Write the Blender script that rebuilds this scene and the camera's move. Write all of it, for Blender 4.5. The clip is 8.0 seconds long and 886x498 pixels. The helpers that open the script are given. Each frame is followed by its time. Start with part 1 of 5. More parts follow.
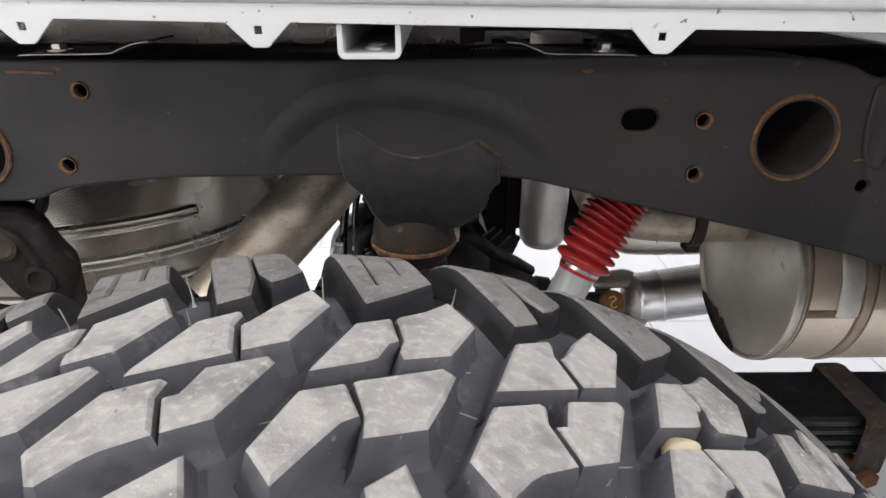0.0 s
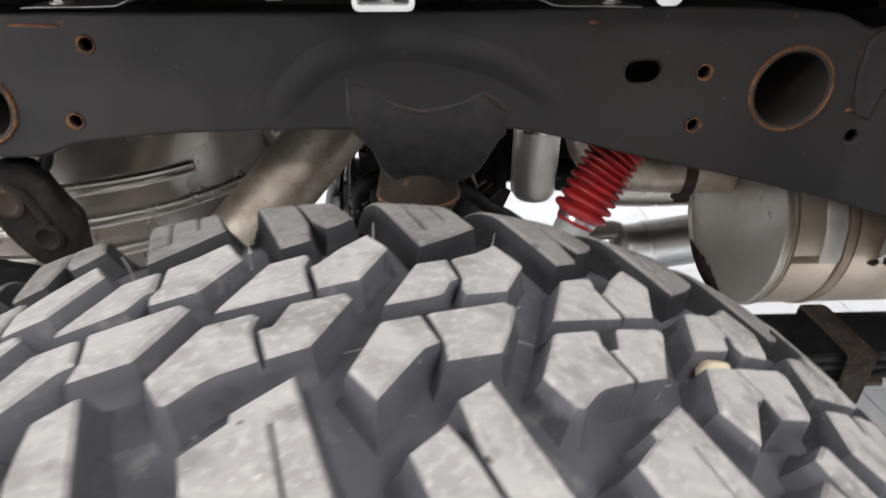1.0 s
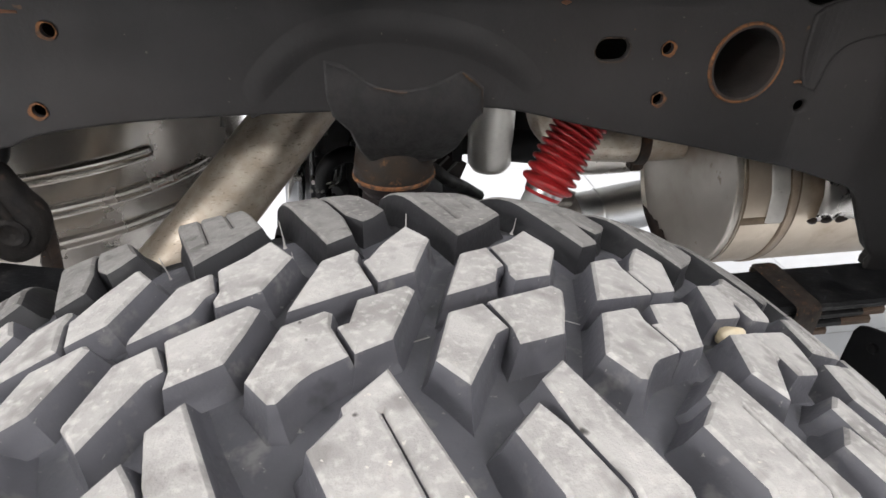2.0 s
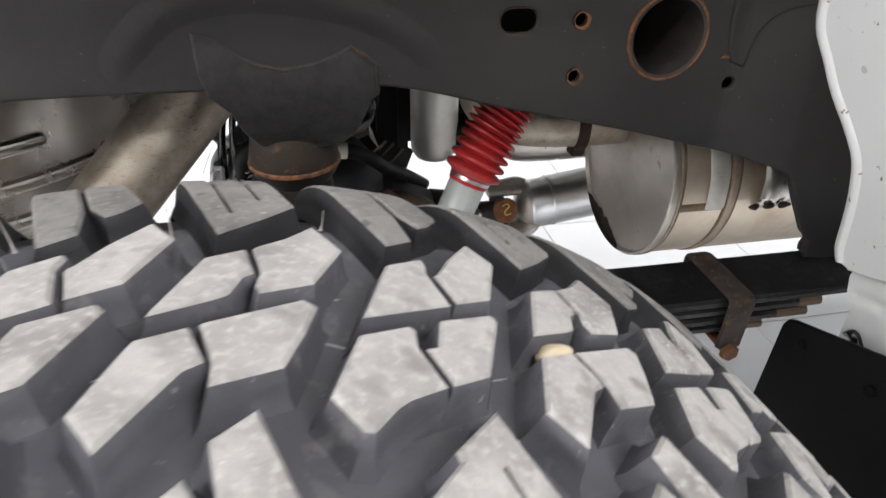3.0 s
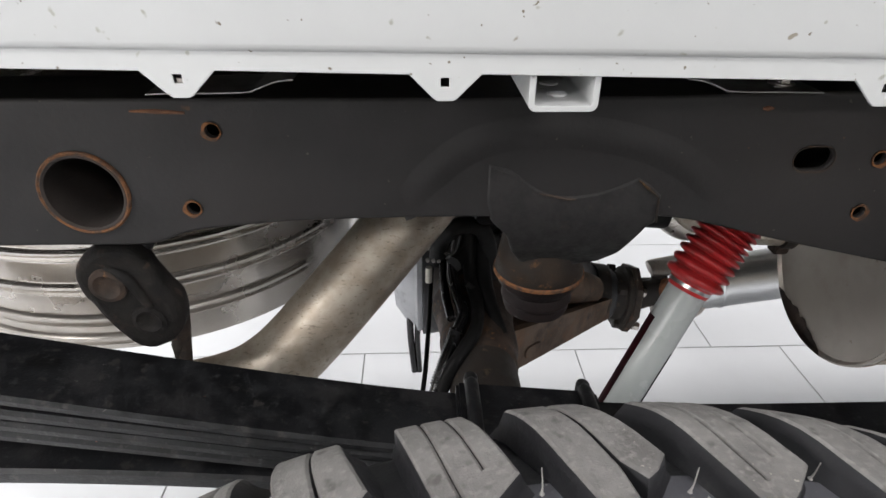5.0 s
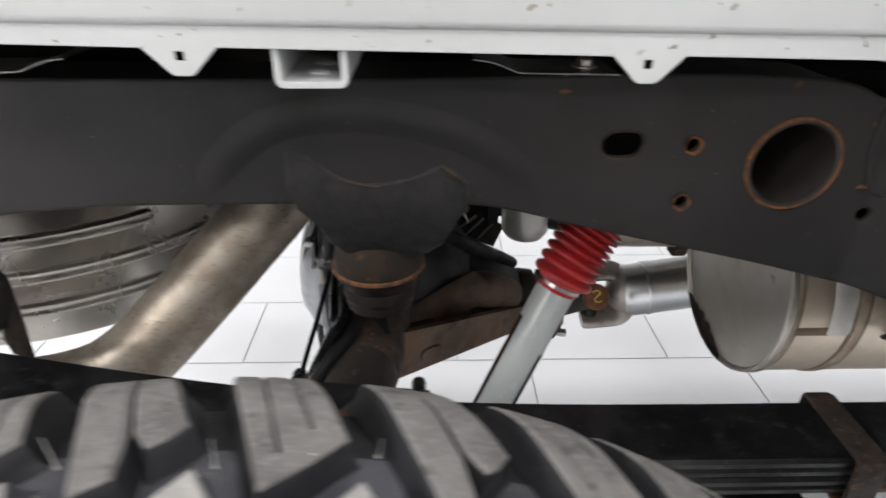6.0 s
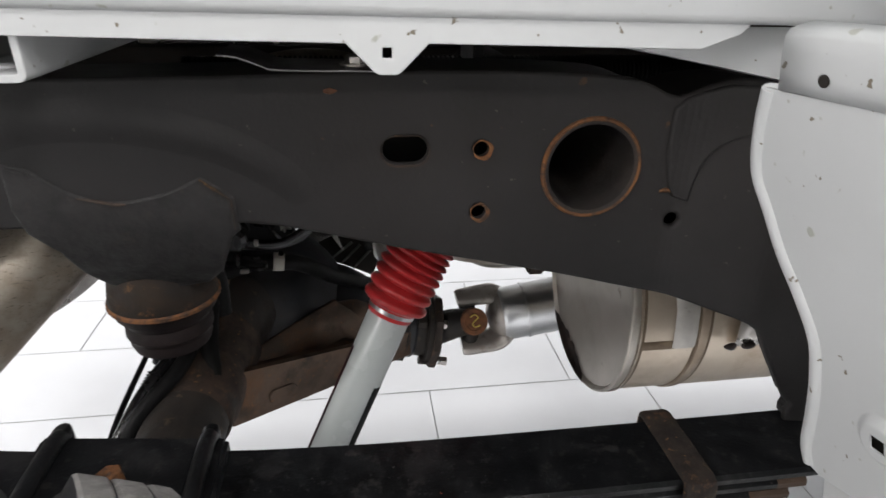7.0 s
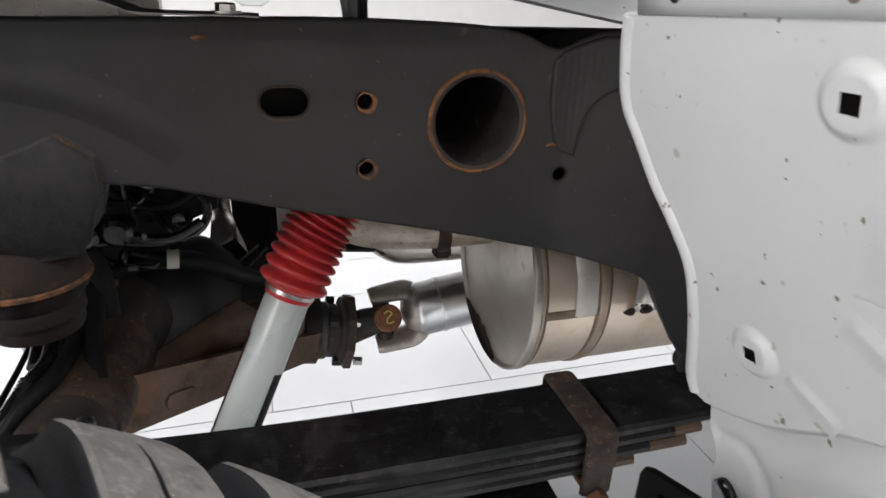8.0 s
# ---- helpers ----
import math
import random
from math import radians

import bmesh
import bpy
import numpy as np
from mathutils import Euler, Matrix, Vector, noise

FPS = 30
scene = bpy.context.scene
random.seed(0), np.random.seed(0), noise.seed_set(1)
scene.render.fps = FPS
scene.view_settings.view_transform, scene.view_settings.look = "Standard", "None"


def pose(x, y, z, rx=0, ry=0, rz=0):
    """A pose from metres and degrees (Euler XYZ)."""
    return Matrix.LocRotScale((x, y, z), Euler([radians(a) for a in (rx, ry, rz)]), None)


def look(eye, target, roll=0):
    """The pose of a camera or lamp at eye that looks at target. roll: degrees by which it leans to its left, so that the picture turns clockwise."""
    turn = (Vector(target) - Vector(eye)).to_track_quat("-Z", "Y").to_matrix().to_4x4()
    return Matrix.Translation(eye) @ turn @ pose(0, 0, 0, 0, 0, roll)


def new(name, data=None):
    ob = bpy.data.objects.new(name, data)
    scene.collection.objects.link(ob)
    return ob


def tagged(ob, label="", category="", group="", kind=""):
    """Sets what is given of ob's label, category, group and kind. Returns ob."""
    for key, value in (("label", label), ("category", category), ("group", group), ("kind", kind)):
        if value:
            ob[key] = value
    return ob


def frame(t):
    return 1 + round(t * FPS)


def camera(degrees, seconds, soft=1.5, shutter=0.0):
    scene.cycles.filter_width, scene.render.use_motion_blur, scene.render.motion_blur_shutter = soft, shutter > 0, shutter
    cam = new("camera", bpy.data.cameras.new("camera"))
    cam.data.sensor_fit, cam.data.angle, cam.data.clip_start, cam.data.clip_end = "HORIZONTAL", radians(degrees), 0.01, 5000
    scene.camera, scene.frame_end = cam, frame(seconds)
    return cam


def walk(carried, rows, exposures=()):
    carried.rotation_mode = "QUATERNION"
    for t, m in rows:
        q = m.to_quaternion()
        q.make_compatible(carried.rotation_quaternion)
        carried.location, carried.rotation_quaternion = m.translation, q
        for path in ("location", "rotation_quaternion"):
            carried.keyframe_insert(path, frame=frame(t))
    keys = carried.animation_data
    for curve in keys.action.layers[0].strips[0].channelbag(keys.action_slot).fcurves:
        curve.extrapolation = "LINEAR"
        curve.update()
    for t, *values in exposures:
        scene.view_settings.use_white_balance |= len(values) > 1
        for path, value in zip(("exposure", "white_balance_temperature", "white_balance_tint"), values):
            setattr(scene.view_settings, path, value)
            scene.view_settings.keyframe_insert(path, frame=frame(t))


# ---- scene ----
cam = camera(73.1, 8.0, soft=1.5, shutter=0.35)
PATH = [
    (0, (0.14, 0.316, 1.048), (0.164, 2.133, 0.211), 0.1),
    (0.5, (0.145, 0.312, 1.048), (0.188, 2.129, 0.213), 0.2),
    (1, (0.114, 0.301, 1.051), (0.205, 2.049, 0.084), 0.3),
    (1.2, (0.095, 0.291, 1.063), (0.226, 2.006, 0.041), 0.3),
    (2.3, (0.076, 0.302, 1.063), (0.394, 1.965, -0.003), 0.9),
    (2.5, (0.09, 0.306, 1.061), (0.423, 1.956, -0.02), 0.8),
    (3, (0.153, 0.328, 1.042), (0.49, 1.976, -0.039), 1.3),
    (3.5, (0.171, 0.356, 1.05), (0.422, 2.02, -0.031), 1.3),
    (4, (0.092, 0.376, 1.086), (0.274, 2.067, 0.033), 0.9),
    (4.5, (0.032, 0.388, 1.102), (0.1, 2.111, 0.09), 0.4),
    (4.7, (0.001, 0.387, 1.106), (0.089, 2.111, 0.096), 0.7),
    (5.8, (0.107, 0.383, 1.091), (0.146, 2.137, 0.131), 0.2),
    (6, (0.163, 0.384, 1.082), (0.217, 2.139, 0.124), 0.5),
    (6.5, (0.254, 0.402, 1.067), (0.408, 2.172, 0.148), 1.1),
    (7, (0.276, 0.417, 1.052), (0.552, 2.201, 0.19), 1.3),
    (7.5, (0.274, 0.42, 1.033), (0.744, 2.174, 0.194), 1.6),
    (8, (0.298, 0.403, 1.008), (0.825, 2.162, 0.215), 1.9),
]
walk(cam, [(t, look(eye, target, roll)) for t, eye, target, roll in PATH],
     exposures=[(0.0, 0.0), (1.0, 0.06), (2.5, 0.23), (3.0, 0.25), (4.5, -0.17), (6.0, -0.10), (7.0, -0.10), (8.0, 0.07)])

# ---------------------------------------------------------------- light
world = bpy.data.worlds.new("hall")
scene.world = world
world.use_nodes = True
world.node_tree.nodes["Background"].inputs[0].default_value = (0.9, 0.95, 1.0, 1)
world.node_tree.nodes["Background"].inputs[1].default_value = 0.25
scene.view_settings.exposure = 0.0


def ceiling_lamp(x, y, z, sx, sy, watts):
    d = bpy.data.lights.new("ceiling_lamp", "AREA")
    d.shape, d.size, d.size_y, d.energy, d.color = "RECTANGLE", sx, sy, watts, (1.0, 0.972, 0.962)
    ob = new("ceiling_lamp", d)
    ob.matrix_world = pose(x, y, z)
    return ob


for lx, share in ((-3.8, 1.7), (2.2, 0.85)):
    for ly, watts in ((-3.2, 115), (-1.0, 90), (2.95, 134)):
        ceiling_lamp(lx, ly, 3.38, 1.6, 0.6, watts * share)


# ---------------------------------------------------------------- materials
def principled(name, color, rough=0.5, metal=0.0):
    m = bpy.data.materials.new(name)
    m.use_nodes = True
    b = m.node_tree.nodes["Principled BSDF"]
    b.inputs["Base Color"].default_value = (*color, 1)
    b.inputs["Roughness"].default_value = rough
    b.inputs["Metallic"].default_value = metal
    return m, m.node_tree, b


def node(nt, kind, **inputs):
    n = nt.nodes.new(kind)
    for k, v in inputs.items():
        n.inputs[k].default_value = v
    return n


def blend(nt, fac, a, b):
    """Mix of two colours (sockets or rgb) by a socket."""
    n = nt.nodes.new("ShaderNodeMix")
    n.data_type = "RGBA"
    nt.links.new(fac, n.inputs[0])
    for sock, v in ((n.inputs[6], a), (n.inputs[7], b)):
        if isinstance(v, tuple):
            sock.default_value = (*v, 1)
        else:
            nt.links.new(v, sock)
    return n.outputs[2]


def patches(nt, scale, lo, hi, detail=5.0, stretch=(1, 1, 1), rough=0.6):
    """Noise at real size, cut to 0..1 between lo and hi."""
    co = nt.nodes.new("ShaderNodeNewGeometry")
    mp = nt.nodes.new("ShaderNodeMapping")
    mp.inputs["Scale"].default_value = stretch
    nt.links.new(co.outputs["Position"], mp.inputs[0])
    n = node(nt, "ShaderNodeTexNoise", Scale=scale, Detail=detail, Roughness=rough)
    nt.links.new(mp.outputs[0], n.inputs["Vector"])
    r = nt.nodes.new("ShaderNodeMapRange")
    r.inputs["From Min"].default_value, r.inputs["From Max"].default_value = lo, hi
    nt.links.new(n.outputs["Fac"], r.inputs["Value"])
    return r.outputs[0], n.outputs["Fac"]


def worn(name, base, second, wear, rough=(0.5, 0.7), metal=0.0, scale=20.0, cut=(0.4, 0.65), wscale=9.0,
         wcut=(0.62, 0.72), grain=400.0, bump=0.12, stretch=(1, 1, 1), wmetal=0.0, gloss=0.5):
    """Surface with a mottled base, sparse wear in patches, grain and fine relief."""
    m, nt, b = principled(name, base, rough[0], metal)
    b.inputs["Specular IOR Level"].default_value = gloss
    f1, _ = patches(nt, scale, cut[0], cut[1], stretch=stretch)
    f2, _ = patches(nt, wscale, wcut[0], wcut[1], detail=9.0, rough=0.72)
    g, graw = patches(nt, grain, 0.3, 0.7, detail=3.0)
    c = blend(nt, f1, base, second)
    c = blend(nt, f2, c, wear)
    nt.links.new(c, b.inputs["Base Color"])
    mr = nt.nodes.new("ShaderNodeMapRange")
    mr.inputs["To Min"].default_value, mr.inputs["To Max"].default_value = rough
    nt.links.new(f1, mr.inputs["Value"])
    nt.links.new(mr.outputs[0], b.inputs["Roughness"])
    bp = node(nt, "ShaderNodeBump", Strength=bump, Distance=0.001)
    nt.links.new(graw, bp.inputs["Height"])
    nt.links.new(bp.outputs[0], b.inputs["Normal"])
    if metal > 0 and wmetal != metal:
        mm = nt.nodes.new("ShaderNodeMapRange")
        mm.inputs["To Min"].default_value, mm.inputs["To Max"].default_value = metal, wmetal
        nt.links.new(f2, mm.inputs["Value"])
        nt.links.new(mm.outputs[0], b.inputs["Metallic"])
    return m


RUST = worn("rust", (0.19, 0.075, 0.03), (0.10, 0.045, 0.025), (0.30, 0.13, 0.05), (0.8, 0.95), scale=60, wscale=45, bump=0.6)
RUST_DARK = worn("dark_rust", (0.052, 0.034, 0.025), (0.024, 0.019, 0.016), (0.15, 0.068, 0.030), (0.6, 0.85), scale=30, wscale=22, wcut=(0.56, 0.74), bump=0.5, gloss=0.25)
FRAME_PAINT = worn("frame_paint", (0.0232, 0.0220, 0.0222), (0.0185, 0.0177, 0.0178), (0.036, 0.030, 0.026), (0.5, 0.65), scale=8, wscale=14, wcut=(0.64, 0.8), grain=260, bump=0.25, gloss=0.22)
BLACK_PAINT = worn("black_paint", (0.011, 0.011, 0.0115), (0.017, 0.017, 0.018), (0.05, 0.045, 0.04), (0.4, 0.65), scale=30, wscale=26, wcut=(0.6, 0.75), bump=0.3, gloss=0.2)
AXLE_PAINT = worn("axle_paint", (0.036, 0.039, 0.046), (0.048, 0.047, 0.0485), (0.040, 0.024, 0.016), (0.4, 0.7), scale=12, wscale=10, wcut=(0.60, 0.76), bump=0.4, gloss=0.42)
AXLE_RUST = worn("axle_rust", (0.135, 0.092, 0.066), (0.075, 0.056, 0.044), (0.16, 0.078, 0.038), (0.6, 0.85), scale=16, wscale=14, wcut=(0.5, 0.7), bump=0.5, gloss=0.25)
WHITE_PAINT = worn("white_paint", (0.535, 0.545, 0.545), (0.505, 0.515, 0.515), (0.40, 0.39, 0.36), (0.32, 0.42), scale=6, wscale=34, wcut=(0.70, 0.76), grain=500, bump=0.03)
RUBBER = worn("tyre_rubber", (0.070, 0.070, 0.081), (0.094, 0.094, 0.107), (0.135, 0.132, 0.13), (0.5, 0.7), scale=26, wscale=48, wcut=(0.56, 0.8), bump=0.25, gloss=0.35)
# Inner shoulder walls and grooves: the shade there is put into this darker rubber.
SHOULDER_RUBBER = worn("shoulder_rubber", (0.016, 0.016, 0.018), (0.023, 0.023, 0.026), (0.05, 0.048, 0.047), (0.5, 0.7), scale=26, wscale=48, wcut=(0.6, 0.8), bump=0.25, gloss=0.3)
TREAD_FACE = worn("scuffed_tread_rubber", (0.40, 0.387, 0.373), (0.305, 0.294, 0.285), (0.42, 0.395, 0.37), (0.8, 0.92), scale=42, wscale=130, wcut=(0.60, 0.72), grain=900, bump=0.5)
# Darker copy of the tread face: shade on the inner shoulder painted in.
SHADED_FACE = worn("shaded_worn_rubber", (0.20, 0.192, 0.185), (0.145, 0.139, 0.134), (0.215, 0.20, 0.185), (0.6, 0.75), scale=42, wscale=130, wcut=(0.60, 0.72), grain=900, bump=0.5, gloss=0.55)
TUBE_STEEL = worn("dark_tube_steel", (0.024, 0.021, 0.020), (0.033, 0.027, 0.024), (0.07, 0.042, 0.026), (0.6, 0.8), scale=24, wscale=30, wcut=(0.60, 0.78), bump=0.4, gloss=0.25)
DUSTY_RUBBER = worn("dusty_rubber", (0.0085, 0.008, 0.008), (0.022, 0.0195, 0.018), (0.055, 0.038, 0.027), (0.6, 0.85), scale=46, wscale=52, wcut=(0.58, 0.74), bump=0.7, gloss=0.15)
BLACK_RUBBER = worn("black_rubber", (0.0065, 0.0065, 0.0068), (0.010, 0.010, 0.010), (0.026, 0.022, 0.018), (0.45, 0.7), scale=40, wscale=40, wcut=(0.62, 0.74), bump=0.3, gloss=0.14)
STOP_RUBBER = worn("brown_black_rubber", (0.011, 0.0085, 0.009), (0.017, 0.012, 0.0115), (0.035, 0.026, 0.021), (0.5, 0.75), scale=30, wscale=40, wcut=(0.6, 0.74), bump=0.3, gloss=0.12)
RED_RUBBER = worn("red_rubber", (0.47, 0.030, 0.032), (0.41, 0.025, 0.028), (0.26, 0.03, 0.03), (0.30, 0.42), scale=30, bump=0.05)
SHOCK_PAINT = worn("grey_enamel", (0.50, 0.53, 0.52), (0.46, 0.49, 0.48), (0.40, 0.40, 0.38), (0.22, 0.3), scale=12, wscale=30, wcut=(0.7, 0.8), bump=0.02)
STEEL = worn("bare_steel", (0.55, 0.53, 0.50), (0.46, 0.43, 0.40), (0.30, 0.25, 0.20), (0.22, 0.38), 0.95, scale=14, wscale=30, wcut=(0.62, 0.8), bump=0.08, stretch=(1, 1, 1), wmetal=0.6)
DULL_STEEL = worn("dull_strap_steel", (0.20, 0.195, 0.19), (0.15, 0.145, 0.14), (0.09, 0.075, 0.06), (0.4, 0.55), 0.7, scale=30, wscale=40, wcut=(0.6, 0.75), bump=0.1, wmetal=0.4)
ALUMINIUM = worn("aluminium", (0.66, 0.67, 0.68), (0.60, 0.61, 0.62), (0.5, 0.5, 0.5), (0.30, 0.38), 1.0, scale=60, wscale=120, wcut=(0.66, 0.8), bump=0.02, stretch=(1, 8, 8), wmetal=1.0)
YOKE = worn("dull_yoke_steel", (0.42, 0.39, 0.36), (0.35, 0.325, 0.30), (0.20, 0.15, 0.11), (0.42, 0.55), 0.8, scale=20, wscale=30, wcut=(0.64, 0.8), bump=0.1, wmetal=0.4)
EXHAUST = worn("exhaust_steel", (0.42, 0.375, 0.315), (0.325, 0.275, 0.22), (0.13, 0.10, 0.072), (0.42, 0.58), 0.80, scale=36, wscale=110, wcut=(0.60, 0.70), bump=0.3, wmetal=0.2)
MUFFLER_SKIN = worn("muffler_steel", (0.60, 0.52, 0.42), (0.52, 0.44, 0.35), (0.25, 0.17, 0.11), (0.28, 0.45), 0.75, scale=14, wscale=30, wcut=(0.64, 0.78), bump=0.1, wmetal=0.2)
MUFFLER_CAP = worn("muffler_end_steel", (0.44, 0.41, 0.37), (0.38, 0.35, 0.31), (0.26, 0.22, 0.18), (0.34, 0.46), 0.8, scale=9, wscale=14, wcut=(0.60, 0.85), bump=0.05, wmetal=0.5)
SHEET = worn("tank_sheet", (0.50, 0.47, 0.435), (0.385, 0.36, 0.325), (0.34, 0.295, 0.25), (0.20, 0.34), 0.82, scale=7, wscale=16, wcut=(0.50, 0.90), bump=0.1, wmetal=0.82)
GREY_CASTING = worn("grey_casting", (0.46, 0.47, 0.49), (0.40, 0.41, 0.43), (0.15, 0.14, 0.13), (0.45, 0.6), 0.3, scale=20, bump=0.2)
STONE = worn("stone", (0.52, 0.43, 0.29), (0.6, 0.54, 0.42), (0.35, 0.26, 0.16), (0.6, 0.8), scale=60, bump=0.4)
UNDERBODY = worn("underbody", (0.024, 0.021, 0.019), (0.030, 0.025, 0.022), (0.03, 0.025, 0.02), (0.6, 0.8), scale=12, bump=0.3, gloss=0.15)
TILE = worn("floor_tile", (0.66, 0.675, 0.70), (0.63, 0.645, 0.67), (0.6, 0.61, 0.62), (0.16, 0.26), scale=3, wscale=8, wcut=(0.64, 0.8), bump=0.02)
GROUT = worn("grout", (0.46, 0.46, 0.47), (0.40, 0.40, 0.41), (0.30, 0.30, 0.30), (0.8, 0.9), bump=0.3)
WALL_PAINT = worn("wall_paint", (0.78, 0.78, 0.77), (0.75, 0.75, 0.74), (0.72, 0.72, 0.71), (0.6, 0.7), scale=2, wscale=3, bump=0.05)
WELD_RUST = worn("weld_rust", (0.052, 0.031, 0.021), (0.15, 0.066, 0.028), (0.28, 0.122, 0.045), (0.75, 0.95), scale=120, cut=(0.38, 0.56), wscale=70, wcut=(0.58, 0.70), bump=0.7, gloss=0.25)
SPRING_PAINT = worn("spring_paint", (0.0070, 0.0073, 0.0082), (0.0115, 0.012, 0.0135), (0.055, 0.053, 0.052), (0.30, 0.55), scale=38, cut=(0.45, 0.62), wscale=150, wcut=(0.62, 0.70), bump=0.35, gloss=0.30)
CUP_STEEL = worn("rusted_cup_steel", (0.020, 0.0165, 0.0145), (0.030, 0.021, 0.015), (0.17, 0.082, 0.028), (0.6, 0.85), scale=34, wscale=52, wcut=(0.57, 0.70), bump=0.5, stretch=(1, 1, 2.2), gloss=0.18)
BLACK_PLASTIC = worn("black_plastic", (0.0055, 0.0055, 0.006), (0.0075, 0.0075, 0.008), (0.02, 0.019, 0.018), (0.5, 0.6), scale=15, wscale=60, wcut=(0.70, 0.78), bump=0.1, gloss=0.06)
BRACKET_PAINT = worn("bracket_paint", (0.0265, 0.0255, 0.0257), (0.0185, 0.0178, 0.018), (0.048, 0.040, 0.034), (0.5, 0.75), scale=70, wscale=60, wcut=(0.60, 0.74), grain=220, bump=0.7, gloss=0.22)
CLAMP_STEEL = worn("rusted_clamp_steel", (0.042, 0.031, 0.025), (0.024, 0.020, 0.018), (0.15, 0.075, 0.04), (0.55, 0.8), scale=50, wscale=70, wcut=(0.56, 0.70), bump=0.6, gloss=0.3)
GLOSSY_PLASTIC = worn("glossy_black_plastic", (0.008, 0.008, 0.009), (0.011, 0.011, 0.012), (0.03, 0.028, 0.026), (0.16, 0.3), scale=30, wscale=60, bump=0.05, gloss=0.6)
FLANGE_STEEL = worn("flange_steel", (0.020, 0.018, 0.017), (0.032, 0.026, 0.022), (0.11, 0.075, 0.05), (0.5, 0.75), scale=40, wscale=60, wcut=(0.58, 0.72), bump=0.5, gloss=0.3)
STRAP_STEEL = worn("browned_strap_steel", (0.40, 0.33, 0.26), (0.30, 0.235, 0.175), (0.14, 0.10, 0.07), (0.34, 0.5), 0.6, scale=22, cut=(0.4, 0.6), wscale=40, wcut=(0.58, 0.74), bump=0.15, wmetal=0.2)
PATCH_STEEL = worn("patch_steel", (0.56, 0.54, 0.50), (0.46, 0.44, 0.41), (0.28, 0.24, 0.2), (0.36, 0.48), 0.45, scale=30, wscale=40, wcut=(0.62, 0.76), bump=0.1, wmetal=0.5)
HEAT_STAIN = worn("heat_stain", (0.13, 0.092, 0.06), (0.20, 0.15, 0.10), (0.06, 0.045, 0.035), (0.5, 0.7), 0.4, scale=60, wscale=90, bump=0.3)
MAROON = worn("maroon_decal", (0.035, 0.006, 0.009), (0.012, 0.006, 0.007), (0.02, 0.01, 0.01), (0.5, 0.6), scale=25, bump=0.02, gloss=0.1)
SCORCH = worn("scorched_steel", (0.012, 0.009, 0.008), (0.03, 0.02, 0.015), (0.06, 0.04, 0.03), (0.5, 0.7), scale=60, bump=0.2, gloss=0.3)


def layers(mat, steps, detail=4.0, rough=0.6, stretch=(1, 1, 1)):
    """Lays further patches of colour over a material: rows of noise scale, cut from, cut to, colour."""
    nt = mat.node_tree
    bsdf = nt.nodes["Principled BSDF"]
    was = bsdf.inputs["Base Color"].links[0].from_socket
    for sc, lo, hi, col in steps:
        f, _ = patches(nt, sc, lo, hi, detail=detail, rough=rough, stretch=stretch)
        was = blend(nt, f, was, col)
    nt.links.new(was, bsdf.inputs["Base Color"])


layers(TREAD_FACE, ((26.0, 0.56, 0.74, (0.19, 0.18, 0.174)), (330.0, 0.50, 0.72, (0.45, 0.435, 0.417)), (75.0, 0.56, 0.70, (0.235, 0.224, 0.216)), (420.0, 0.72, 0.76, (0.52, 0.49, 0.45)), (240.0, 0.75, 0.775, (0.60, 0.56, 0.49)), (95.0, 0.72, 0.75, (0.07, 0.065, 0.062))), 2.5, 0.5)
layers(SHADED_FACE, ((30.0, 0.54, 0.72, (0.105, 0.099, 0.095)), (330.0, 0.52, 0.72, (0.235, 0.225, 0.214)), (120.0, 0.60, 0.72, (0.10, 0.095, 0.09)), (420.0, 0.72, 0.76, (0.40, 0.37, 0.33))), 2.5, 0.5)
layers(EXHAUST, ((14.0, 0.50, 0.70, (0.31, 0.255, 0.20)), (90.0, 0.68, 0.78, (0.20, 0.15, 0.105))))
layers(EXHAUST, ((420.0, 0.60, 0.72, (0.20, 0.165, 0.13)),), 3.0, 0.5, (0.3, 1.0, 1.0))
layers(MUFFLER_CAP, ((7.0, 0.50, 0.74, (0.29, 0.235, 0.18)), (55.0, 0.68, 0.78, (0.20, 0.15, 0.10))), 5.0)
layers(MUFFLER_CAP, ((5.0, 0.50, 0.66, (0.31, 0.27, 0.225)), (40.0, 0.66, 0.74, (0.19, 0.15, 0.11))))
layers(MUFFLER_SKIN, ((11.0, 0.52, 0.72, (0.36, 0.27, 0.18)), (70.0, 0.68, 0.76, (0.22, 0.15, 0.09))), 5.0, 0.65)
layers(FRAME_PAINT, ((3.5, 0.48, 0.72, (0.0232, 0.0206, 0.0198)), (150.0, 0.72, 0.75, (0.07, 0.062, 0.055)), (60.0, 0.745, 0.765, (0.075, 0.040, 0.022))), 2.5, 0.5)
layers(SPRING_PAINT, ((9.0, 0.48, 0.62, (0.008, 0.0084, 0.0095)), (55.0, 0.55, 0.70, (0.014, 0.0148, 0.0165)), (24.0, 0.58, 0.66, (0.0052, 0.0052, 0.0055)), (17.0, 0.56, 0.64, (0.021, 0.0205, 0.0215)), (70.0, 0.60, 0.68, (0.030, 0.028, 0.027)), (120.0, 0.60, 0.70, (0.030, 0.030, 0.032)), (210.0, 0.69, 0.74, (0.08, 0.077, 0.073)), (160.0, 0.735, 0.76, (0.16, 0.06, 0.04))))
layers(RUST_DARK, ((28.0, 0.52, 0.68, (0.022, 0.019, 0.017)), (140.0, 0.62, 0.72, (0.17, 0.085, 0.035)), (300.0, 0.68, 0.74, (0.09, 0.075, 0.062))))
